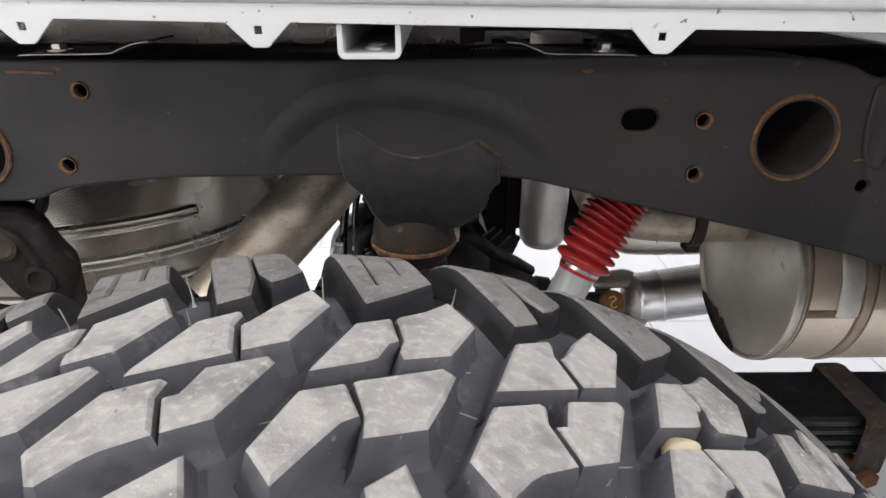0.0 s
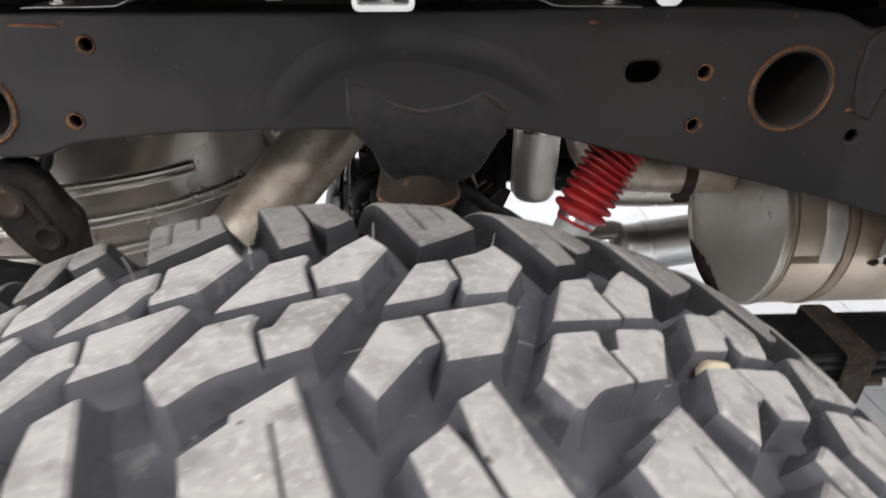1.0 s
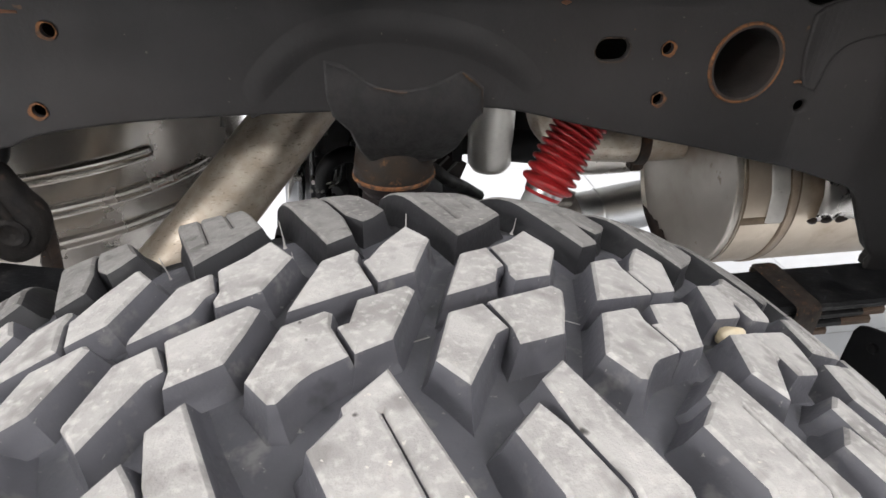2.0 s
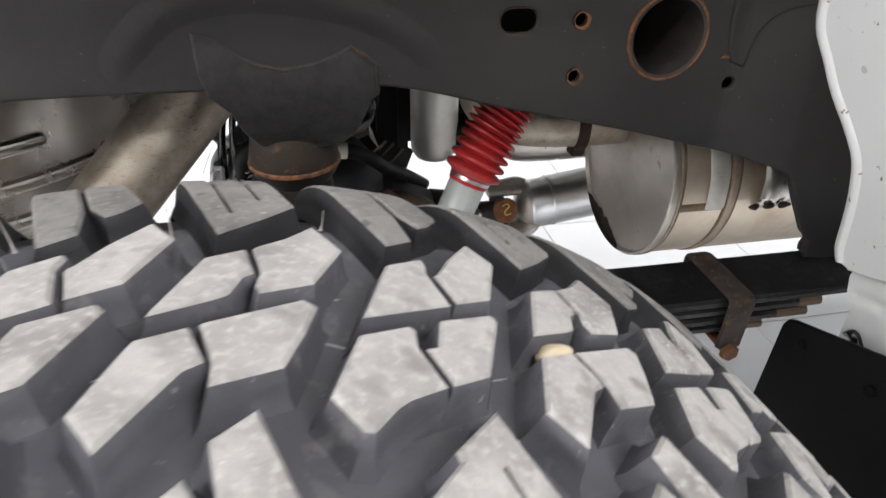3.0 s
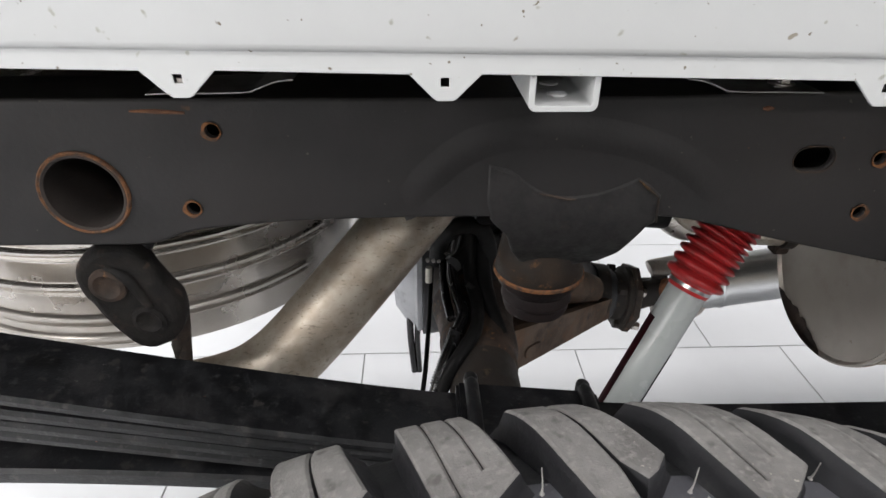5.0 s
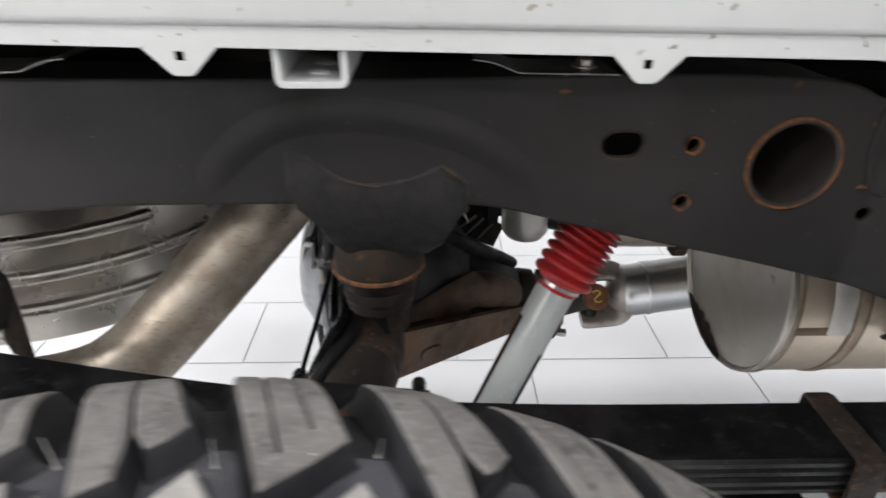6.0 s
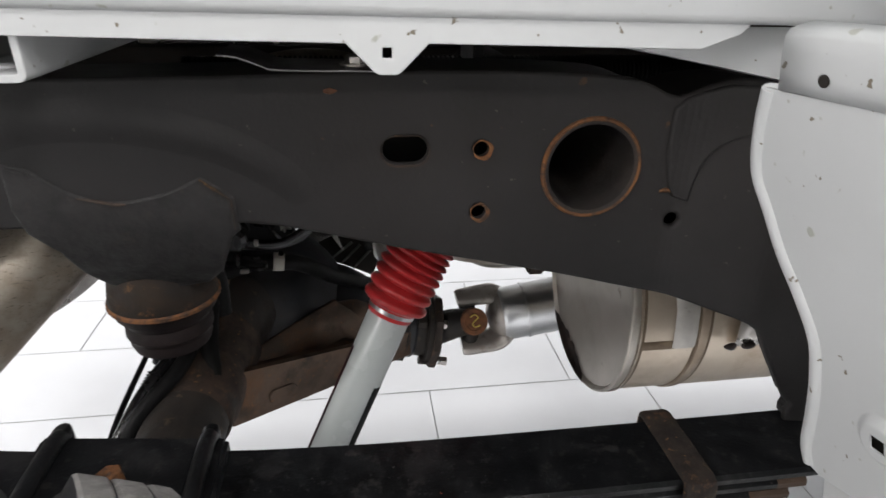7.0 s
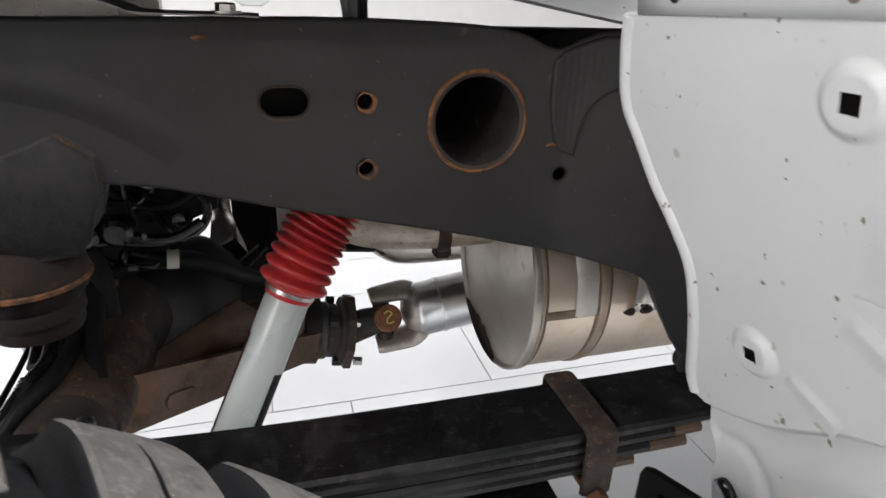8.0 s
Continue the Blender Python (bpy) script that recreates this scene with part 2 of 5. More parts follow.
layers(RED_RUBBER, ((60.0, 0.58, 0.74, (0.30, 0.05, 0.045)), (210.0, 0.66, 0.74, (0.50, 0.10, 0.09))))
layers(AXLE_RUST, ((22.0, 0.55, 0.72, (0.036, 0.030, 0.026)), (120.0, 0.62, 0.72, (0.20, 0.10, 0.045)), (260.0, 0.66, 0.73, (0.12, 0.10, 0.085))))
layers(AXLE_PAINT, ((34.0, 0.58, 0.74, (0.030, 0.026, 0.023)), (170.0, 0.68, 0.74, (0.075, 0.062, 0.05)), (80.0, 0.68, 0.76, (0.085, 0.042, 0.02))))
layers(CLAMP_STEEL, ((48.0, 0.58, 0.68, (0.018, 0.015, 0.014)), (150.0, 0.63, 0.70, (0.23, 0.12, 0.06))))
layers(RUBBER, ((12.0, 0.48, 0.66, (0.060, 0.060, 0.068)), (70.0, 0.58, 0.70, (0.14, 0.137, 0.14)), (34.0, 0.62, 0.72, (0.034, 0.034, 0.038)), (260.0, 0.67, 0.73, (0.21, 0.205, 0.20))))
layers(YOKE, ((40.0, 0.55, 0.72, (0.22, 0.19, 0.16)), (200.0, 0.66, 0.73, (0.12, 0.09, 0.07))))
layers(WHITE_PAINT, ((85.0, 0.715, 0.755, (0.36, 0.36, 0.32)), (62.0, 0.742, 0.764, (0.27, 0.245, 0.20)), (130.0, 0.715, 0.74, (0.16, 0.135, 0.10))), 2.0, 0.5)
YELLOW_PAINT = worn("yellow_paint", (0.62, 0.48, 0.10), (0.5, 0.38, 0.08), (0.3, 0.2, 0.06), (0.5, 0.6), bump=0.05)
PALE_TAPE = worn("pale_tape", (0.62, 0.60, 0.52), (0.56, 0.54, 0.47), (0.4, 0.38, 0.33), (0.5, 0.6), bump=0.05)


# ---------------------------------------------------------------- shaping helpers
def thing(name, at, label, category, group="", kind=""):
    e = new(name)
    e.location = at
    e.empty_display_size = 0.05
    return tagged(e, label, category, group, kind)


def part(name, mesh, material, parent=None, label="", smooth=False, matrix=None):
    """Links a mesh (or bmesh) in world coordinates as one object under a thing or a part."""
    if isinstance(mesh, bmesh.types.BMesh):
        me = bpy.data.meshes.new(name)
        mesh.to_mesh(me)
        mesh.free()
        mesh = me
    mats = material if isinstance(material, (list, tuple)) else [material]
    if not mesh.materials:
        for mt in mats:
            mesh.materials.append(mt)
    ob = new(name, mesh)
    if smooth:
        mesh.polygons.foreach_set("use_smooth", [True] * len(mesh.polygons))
        mesh.set_sharp_from_angle(angle=radians(38))
    if matrix is not None:
        ob.matrix_basis = matrix
    if parent is not None:
        top = parent
        while top.parent is not None:
            top = top.parent
        ob.parent = parent
        back = Matrix.Translation(top.location).inverted()
        ob.matrix_parent_inverse = back if parent is top else parent.matrix_basis.inverted()
    if label:
        ob["label"] = label
    return ob


def mesh_of(name, verts, faces):
    me = bpy.data.meshes.new(name)
    me.from_pydata([tuple(v) for v in verts], [], faces)
    me.update()
    return me


XZ = Matrix(((1, 0, 0, 0), (0, 0, -1, 0), (0, 1, 0, 0), (0, 0, 0, 1)))  # drawn in x and z, thick along y


def circle(cx, cy, r, n=24, ry=None, turn=0.0):
    ry = r if ry is None else ry
    return [(cx + r * math.cos(turn + 2 * math.pi * i / n), cy + ry * math.sin(turn + 2 * math.pi * i / n)) for i in range(n)]


def slot(cx, cy, w, h, n=8):
    r, a = h / 2, w / 2 - h / 2
    return [(cx + a + r * math.cos(radians(-90 + 180 * i / n)), cy + r * math.sin(radians(-90 + 180 * i / n))) for i in range(n + 1)] + \
           [(cx - a + r * math.cos(radians(90 + 180 * i / n)), cy + r * math.sin(radians(90 + 180 * i / n))) for i in range(n + 1)]


def smooth_line(pts, steps=6, closed=False):
    """Catmull-Rom through the points."""
    P = [Vector(p) for p in pts]
    out = []
    n = len(P)
    last = n if closed else n - 1
    for i in range(last):
        a = P[(i - 1) % n] if closed or i > 0 else P[0] * 2 - P[1]
        b, c = P[i], P[(i + 1) % n]
        d = P[(i + 2) % n] if closed or i < n - 2 else P[-1] * 2 - P[-2]
        for k in range(steps):
            t = k / steps
            out.append(0.5 * ((2 * b) + (c - a) * t + (2 * a - 5 * b + 4 * c - d) * t * t + (3 * b - a - 3 * c + d) * t ** 3))
    if not closed:
        out.append(P[-1])
    return out


def plate(name, outline, holes=(), thick=0.004, bevel=0.0, matrix=XZ):
    """A flat plate with real holes, centred on its plane, placed by the matrix."""
    cu = bpy.data.curves.new(name, "CURVE")
    cu.dimensions, cu.fill_mode = "2D", "BOTH"
    cu.extrude, cu.bevel_depth, cu.bevel_resolution = max(thick / 2 - bevel, 0.0), bevel, 2
    for loop in (outline, *holes):
        sp = cu.splines.new("POLY")
        sp.points.add(len(loop) - 1)
        for p, q in zip(sp.points, loop):
            p.co = (q[0], q[1], 0, 1)
        sp.use_cyclic_u = True
    ob = new(name, cu)
    me = bpy.data.meshes.new_from_object(ob.evaluated_get(bpy.context.evaluated_depsgraph_get()))
    bpy.data.objects.remove(ob)
    bpy.data.curves.remove(cu)
    me.transform(matrix)
    me.materials.clear()
    return me


def sweep(name, pts, radius, sides=16, steps=6, caps=True, flat=1.0, line=None):
    """A round (or flattened) bar or tube along a smooth line; radius may be a list, one for each point."""
    P = line or (smooth_line(pts, steps) if steps > 1 else [Vector(p) for p in pts])
    n = len(P)
    if isinstance(radius, (list, tuple)):
        rr = [float(np.interp(i / (n - 1) * (len(radius) - 1), range(len(radius)), radius)) for i in range(n)]
    else:
        rr = [radius] * n
    verts, faces = [], []
    up = None
    for i, p in enumerate(P):
        d = (P[min(i + 1, n - 1)] - P[max(i - 1, 0)]).normalized()
        if up is None:
            up = d.orthogonal().normalized()
            if abs(d.z) < 0.95:
                up = (Vector((0, 0, 1)) - d * d.z).normalized()
        up = (up - d * up.dot(d)).normalized()
        side = d.cross(up)
        for k in range(sides):
            a = 2 * math.pi * k / sides
            verts.append(p + side * (rr[i] * math.cos(a)) + up * (rr[i] * flat * math.sin(a)))
    for i in range(n - 1):
        for k in range(sides):
            a, b = i * sides + k, i * sides + (k + 1) % sides
            faces.append((a, b, b + sides, a + sides))
    if caps:
        faces.append(tuple(reversed(range(sides))))
        faces.append(tuple(range((n - 1) * sides, n * sides)))
    return mesh_of(name, verts, faces)


def lathe(name, profile, at, axis, sides=40, caps=True, squash=(1.0, 1.0)):
    """Profile of (along, radius) turned round an axis from a point."""
    w = Vector(axis).normalized()
    u = (Vector((0, 0, 1)) - w * w.z).normalized() if abs(w.z) < 0.95 else Vector((1, 0, 0))
    v = w.cross(u)
    verts, faces = [], []
    for h, r in profile:
        for k in range(sides):
            a = 2 * math.pi * k / sides
            verts.append(Vector(at) + w * h + u * (r * squash[0] * math.cos(a)) + v * (r * squash[1] * math.sin(a)))
    for i in range(len(profile) - 1):
        for k in range(sides):
            a, b = i * sides + k, i * sides + (k + 1) % sides
            faces.append((a, a + sides, b + sides, b))
    if caps:
        faces.append(tuple(range(sides)))
        faces.append(tuple(reversed(range((len(profile) - 1) * sides, len(profile) * sides))))
    return mesh_of(name, verts, faces)


def box(name, lo, hi, bevel=0.002, matrix=None):
    bm = bmesh.new()
    bmesh.ops.create_cube(bm, size=1)
    for v in bm.verts:
        v.co = [(a + b) / 2 + c * (b - a) for a, b, c in zip(lo, hi, v.co)]
    if bevel:
        bmesh.ops.bevel(bm, geom=bm.edges[:], offset=bevel, segments=2, affect="EDGES")
    if matrix is not None:
        bmesh.ops.transform(bm, matrix=matrix, verts=bm.verts)
    return bm


def hexagon(at, axis, r, h):
    return lathe("hex", [(0, r * 0.96), (0.0006, r), (h - 0.001, r), (h, r * 0.9)], at, axis, sides=6)


# ---------------------------------------------------------------- the hall
X0, X1, Y0, Y1, H = -6.0, 6.5, -5.5, 8.0, 3.5
floor = tagged(new("floor", mesh_of("floor", [(X0, Y0, -0.004), (X1, Y0, -0.004), (X1, Y1, -0.004), (X0, Y1, -0.004)], [(0, 1, 2, 3)])),
               "white rectangular porcelain tiles with thin grey joints", "floor", kind="structure")
floor.data.materials.append(GROUT)


def wall(name, lo, hi, material=WALL_PAINT, label="plain white hall wall"):
    ob = part(name, box(name, lo, hi, 0), material)
    return tagged(ob, label, "wall", kind="structure")


wall("wall_north", (X0 - 0.2, Y1, -0.1), (X1 + 0.2, Y1 + 0.2, H))
wall("wall_south", (X0 - 0.2, Y0 - 0.2, -0.1), (X1 + 0.2, Y0, H))
wall("wall_west", (X0 - 0.2, Y0, -0.1), (X0, Y1, H))
wall("wall_east", (X1, Y0, -0.1), (X1 + 0.2, Y1, H))
tagged(part("ceiling", box("ceiling", (X0, Y0, H), (X1, Y1, H + 0.2), 0), WALL_PAINT), "plain white hall ceiling", "ceiling", kind="structure")


# ---------------------------------------------------------------- tyre
AXLE_X, AXLE_Z, TYRE_Y, TYRE_R = 0.0825, 0.5955, 0.465, 0.353
DEPTH = 0.0118


def crown(dy, r=TYRE_R):
    """Radius of the tread at dy from its middle: lightly cambered, rounded off at the shoulders."""
    e, f = max(-dy - 0.088, 0.0), max(dy - 0.070, 0.0)
    return r - 0.045 * (dy + 0.015) - 0.4 * dy * dy - 45.0 * e * e - 13.0 * f * f


def block_mesh(name, outlines, wall=RUBBER, face=TREAD_FACE, lip=0.0012):
    """One tread block: outlines of (arc, across) in mm, raised from the carcass with drafted walls."""
    verts, faces, mats = [], [], []
    for loop in outlines:
        P = [Vector((a / 1000, (b - 5) / 1000)) for a, b in loop]
        if sum(P[i].x * P[(i + 1) % len(P)].y - P[(i + 1) % len(P)].x * P[i].y for i in range(len(P))) < 0:
            P.reverse()
        n = len(P)
        rings = []
        for grow, drop in ((0.0056, DEPTH + 0.004), (0.0034, DEPTH - 0.0005), (0.0020, DEPTH - 0.0024), (0.0013, DEPTH * 0.55), (0.0, lip), (-lip, 0.0)):
            ring = []
            for i in range(n):
                e0, e1 = (P[i] - P[i - 1]).normalized(), (P[(i + 1) % n] - P[i]).normalized()
                o = (Vector((e0.y, -e0.x)) + Vector((e1.y, -e1.x)))
                o = o / max(o.length_squared / 2, 0.5)
                q = P[i] + o * grow
                ring.append(len(verts))
                verts.append((q.x, q.y, -drop))
            rings.append(ring)
        for k in range(5):
            for i in range(n):
                j = (i + 1) % n
                faces.append((rings[k][i], rings[k][j], rings[k + 1][j], rings[k + 1][i]))
                mats.append(0 if k < 4 else 1)
        faces.append(tuple(rings[5]))
        mats.append(1)
    me = mesh_of(name, verts, faces)
    me.materials.append(wall)
    me.materials.append(face)
    me.polygons.foreach_set("material_index", mats)
    bm = bmesh.new()
    bm.from_mesh(me)
    bmesh.ops.triangulate(bm, faces=[f for f in bm.faces if len(f.verts) > 4])
    bmesh.ops.recalc_face_normals(bm, faces=bm.faces)
    for cut in (-0.088, -0.070, -0.050, -0.030, 0.030, 0.050, 0.070, 0.077, 0.084, 0.090, 0.096):
        bmesh.ops.bisect_plane(bm, geom=bm.verts[:] + bm.edges[:] + bm.faces[:], plane_co=(0, cut, 0), plane_no=(0, 1, 0))
    for v in bm.verts:
        r, a = crown(v.co.y) + v.co.z, v.co.x / TYRE_R
        v.co = (r * math.sin(a), v.co.y, r * math.cos(a))
    bm.to_mesh(me)
    bm.free()
    me.polygons.foreach_set("use_smooth", [True] * len(me.polygons))
    me.set_sharp_from_angle(angle=radians(34))
    return me


CENTRE_OUT = [[(12.8, -37.3), (20.4, -15.2), (32.6, -10.8), (37.8, -23.6), (33.4, -26.5), (27.5, -36.5), (20.8, -48)],
              [(34.7, -9.7), (60, 0.8), (63.8, -2.5), (60.3, -14), (55.5, -26.4), (39.4, -31.8), (39.2, -24)]]
CENTRE_IN = [[(21.5, -5.4), (31.5, 22), (43.2, 27.4), (46.4, 14), (43.5, 12), (40.5, 3.2), (37, 1)],
             [(45, 28.2), (54, 34.5), (63.2, 44.8), (72.2, 29.3), (63, 9), (48.3, 3.8), (46.8, 8), (48, 14)]]
CENTRE_OUT_NOTCH = [[(73.8, -14), (87.6, -8.9), (89.8, -10.5), (89.2, -17.4), (94.3, -31.7), (84, -36.6), (80.5, -39.5), (74.8, -46.3), (72.4, -46), (65.5, -36)],
                    [(97.8, -4.8), (114.6, 1.2), (117, -1.8), (107.2, -26.4), (96, -31.2), (91.2, -17.8), (94.8, -16.6)]]
CENTRE_IN_NOTCH = [[(75.5, -6.2), (85.6, 22.6), (98.3, 29.2), (99.6, 26.5), (98.8, 20), (103.2, 3.6)],
                   [(102.6, 21), (108.5, 32), (119, 46.5), (127.3, 34.6), (118.4, 10.6), (105.4, 5), (101, 19.6)]]
SHOULDER_IN_PLAIN = [[(33.8, 37.6), (47.2, 49.6), (57.5, 60.9), (38.5, 104), (30.2, 104), (45.4, 64.6), (45.0, 64.4), (29.8, 104), (19.2, 104), (37, 53.4), (36.6, 53.2), (18.8, 104), (7.5, 104)]]
SHOULDER_IN_NOTCH = [[(87.8, 36), (97.8, 42.6), (94.6, 59.5), (77.3, 104), (59.8, 104)],
                     [(95.3, 62.0), (102.4, 54), (107, 57.5), (112, 64.6), (90.5, 104), (77.8, 104)]]
SHOULDER_OUT_PLAIN = [[(104.8, -38.8), (91.6, -51.2), (92, -54), (83, -63.5), (95, -96), (114.6, -96), (101.6, -55), (102.1, -54.8), (115.2, -96), (126, -96)]]
SHOULDER_OUT_NOTCH = [[(37.7, -55.4), (28.6, -64.6), (40, -96), (57, -96), (43.1, -63.9)],
                      [(50.2, -39), (41.2, -47), (45, -64.1), (58, -96), (73, -96)]]
PITCHES = 21
STEP = math.pi / PITCHES
LONG = {-2: 2.0, -1: 3.0, 1: 0.8}  # the pitches are not all of one length: shift of the plain blocks in mm

tyre = thing("tyre", (AXLE_X, TYRE_Y, AXLE_Z), "dusty black off-road truck tyre with chunky scuffed tread blocks", "tyre")
tyre.rotation_euler = (0, 0, 0.010)
side = [(-0.070, 0.235), (-0.090, 0.240), (-0.108, 0.262), (-0.114, 0.285), (-0.110, 0.312), (-0.104, 0.3215)]
tread = [(d / 1000, crown(d / 1000, TYRE_R - DEPTH) - 0.006 * min(max((abs(d) - 55) / 30, 0), 1)) for d in range(-96, 97, 12)]
shoulder = [(0.102, crown(0.102, TYRE_R - DEPTH) - 0.006), (0.106, 0.298)]
HUB = (AXLE_X, TYRE_Y, AXLE_Z)
part("carcass", lathe("carcass", tread[:14], HUB, (0, 1, 0), sides=160, caps=False), RUBBER, tyre, smooth=True)
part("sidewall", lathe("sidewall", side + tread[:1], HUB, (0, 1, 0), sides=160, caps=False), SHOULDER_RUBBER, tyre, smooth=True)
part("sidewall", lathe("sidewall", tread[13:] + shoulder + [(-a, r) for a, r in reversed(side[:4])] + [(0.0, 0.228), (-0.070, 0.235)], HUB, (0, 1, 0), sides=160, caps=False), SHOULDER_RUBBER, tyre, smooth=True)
# the inner shoulder blocks get the colours with shade painted in
shapes = {n: block_mesh(n, o, *((SHOULDER_RUBBER, SHADED_FACE) if n in ("in_plain", "in_notch") else (RUBBER, TREAD_FACE))) for n, o in (("centre_out", CENTRE_OUT), ("centre_in", CENTRE_IN), ("centre_out_notch", CENTRE_OUT_NOTCH), ("centre_in_notch", CENTRE_IN_NOTCH), ("in_plain", SHOULDER_IN_PLAIN),
          ("in_notch", SHOULDER_IN_NOTCH), ("out_plain", SHOULDER_OUT_PLAIN), ("out_notch", SHOULDER_OUT_NOTCH))}


def set_block(mesh, angle):
    part("tread_block", mesh, [RUBBER, TREAD_FACE], tyre,
         matrix=Matrix.Translation((AXLE_X, TYRE_Y, AXLE_Z)) @ Matrix.Rotation(angle, 4, "Y"))


for k in range(-10, PITCHES - 10):
    for n in ("centre_out", "centre_in", "centre_out_notch", "centre_in_notch", "in_plain", "in_notch", "out_plain", "out_notch"):
        set_block(shapes[n], 2 * k * STEP + (LONG.get(k, 0.0) / 1000 / TYRE_R if n in ("centre_out", "centre_in", "in_plain") else 0.0))

rim = part("wheel_rim", lathe("wheel_rim", [(-0.085, 0.247), (-0.083, 0.236), (-0.06, 0.229), (0.06, 0.229), (0.083, 0.236), (0.085, 0.247), (0.082, 0.249), (0.07, 0.234)], (AXLE_X, TYRE_Y, AXLE_Z), (0, 1, 0), 64, caps=False), BLACK_PAINT, tyre, "black steel wheel rim", True)
part("wheel_disc", lathe("wheel_disc", [(0.055, 0.230), (0.045, 0.20), (0.02, 0.15), (0.03, 0.10), (0.05, 0.085), (0.135, 0.072), (0.150, 0.0560), (0.160, 0.0512), (0.192, 0.0512)], (AXLE_X, TYRE_Y, AXLE_Z), (0, 1, 0), 64, caps=False), BLACK_PAINT, rim, smooth=True)

# moulding hairs left in the grooves
for a, b, h in ((-87, 54, 0.011), (-38, 60, 0.013), (15, 57, 0.012), (68, 66, 0.008), (134, 72, 0.008), (-33, 43, 0.006)):
    ang, dy = a / 1000 / TYRE_R, (b - 5) / 1000
    r0 = crown(dy, TYRE_R - DEPTH) - 0.0005
    q0 = Vector((AXLE_X + r0 * math.sin(ang), TYRE_Y + dy, AXLE_Z + r0 * math.cos(ang)))
    up = Vector((math.sin(ang), 0, math.cos(ang)))
    part("moulding_hair", sweep("moulding_hair", [q0, q0 + up * (h * 0.1), q0 + up * (h * 0.35) + Vector((0.0003, 0, 0)), q0 + up * h + Vector((0.0002, 0.0004, 0))], [0.0010, 0.0005, 0.0003, 0.0002], 8, 3), TREAD_FACE, tyre)

for k in range(-3, 6):
    for a0, b0, a1, b1 in ((62, 14, 72, 17), (64, -4, 73, -7), (10, 25, 19, 27), (6, -17, 15, -14), (61, 38, 67, 35), (104, 24, 112, 28)):
        line = []
        for f in (0.0, 0.5, 1.0):
            dy, ang = ((b0 + (b1 - b0) * f) - 5) / 1000, (a0 + (a1 - a0) * f) / 1000 / TYRE_R + 2 * k * STEP
            r = crown(dy, TYRE_R - DEPTH) + 0.0001
            line.append(Vector((AXLE_X + r * math.sin(ang), TYRE_Y + dy, AXLE_Z + r * math.cos(ang))))
        part("mould_line", sweep("mould_line", None, 0.00026, 5, line=line), TREAD_FACE, tyre)

# pebble caught in the tread
bm = bmesh.new()
bmesh.ops.create_icosphere(bm, subdivisions=3, radius=1)
for v in bm.verts:
    k = 1 + 0.22 * noise.noise(v.co * 1.6) + 0.07 * noise.noise(v.co * 4)
    v.co = Vector((v.co.x * 0.0062, v.co.y * 0.0042, v.co.z * 0.0040)) * k + Vector((0.2150, 0.4545, 0.9160))
tagged(part("pebble", bm, STONE, smooth=True), "small pale tan pebble caught between tyre tread blocks", "stone")

# ---------------------------------------------------------------- chassis rail
RAIL_Y, RAIL_D = 0.806, 0.070
rail = thing("chassis_rail", (0.1, RAIL_Y + 0.03, 0.90), "black painted steel truck chassis rail with rusty punched holes", "chassis rail")
RAIL_LOW = [(-1.15, 0.868), (-0.60, 0.870), (-0.293, 0.872), (-0.212, 0.872), (-0.185, 0.880), (-0.162, 0.885), (-0.097, 0.891), (-0.03, 0.893), (0.032, 0.8935),
            (0.10, 0.8935), (0.17, 0.8935), (0.2, 0.892), (0.236, 0.886), (0.306, 0.868), (0.425, 0.841), (0.49, 0.824), (0.545, 0.812), (0.572, 0.805), (0.590, 0.792),
            (0.604, 0.768), (0.620, 0.742), (0.640, 0.716), (0.70, 0.690), (1.3, 0.65)]
RAIL_TOP = [(1.3, 0.86), (0.85, 0.89), (0.66, 0.965), (0.56, 0.984), (0.53, 0.983), (0.50, 0.970), (0.47, 0.981), (0.43, 0.986), (0.33, 0.988), (0.11, 0.984), (-0.22, 0.984), (-1.15, 0.984)]
BIG = ((0.4415, 0.9228, 0.0358), (-0.2465, 0.9145, 0.0325))
SMALL = ((0.361, 0.9385), (0.361, 0.8925), (0.511, 0.8805), (-0.143, 0.963), (-0.168, 0.9015))
holes = [circle(x, z, r, 40) for x, z, r in BIG] + [circle(x, z, 0.0079, 20) for x, z in SMALL] + [slot(0.309, 0.9385, 0.0355, 0.0235)]
outline = [(p.x, p.y) for p in smooth_line([(x, z, 0) for x, z in RAIL_LOW], 3)] + [(p.x, p.y) for p in smooth_line([(x, z, 0) for x, z in RAIL_TOP], 3)]


def sliced(me, axis, cuts):
    """Cuts a mesh by planes across an axis, so that it can bend."""
    bm = bmesh.new()
    bm.from_mesh(me)
    no = Vector((axis == "x", axis == "y", axis == "z"))
    for c in cuts:
        bmesh.ops.bisect_plane(bm, geom=bm.verts[:] + bm.edges[:] + bm.faces[:], plane_co=no * c, plane_no=no)
    bm.to_mesh(me)
    bm.free()
    return me


KICK = [0.500 + 0.005 * k for k in range(18)]


def kick(me):
    """The rail steps outwards ahead of the axle."""
    for v in me.vertices:
        f = min(max((v.co.x - 0.505) / 0.075, 0.0), 1.0)
        deep = min(max((v.co.y - RAIL_Y - 0.008) / 0.05, 0.0), 1.0)
        v.co.y -= (0.031 + 0.058 * deep) * f * f * (3 - 2 * f)
    return me


part("web_plate", kick(sliced(plate("web_plate", outline, holes, 0.007, 0.0025, Matrix.Translation((0, RAIL_Y + 0.0035, 0)) @ XZ), "x", KICK)), FRAME_PAINT, rail)
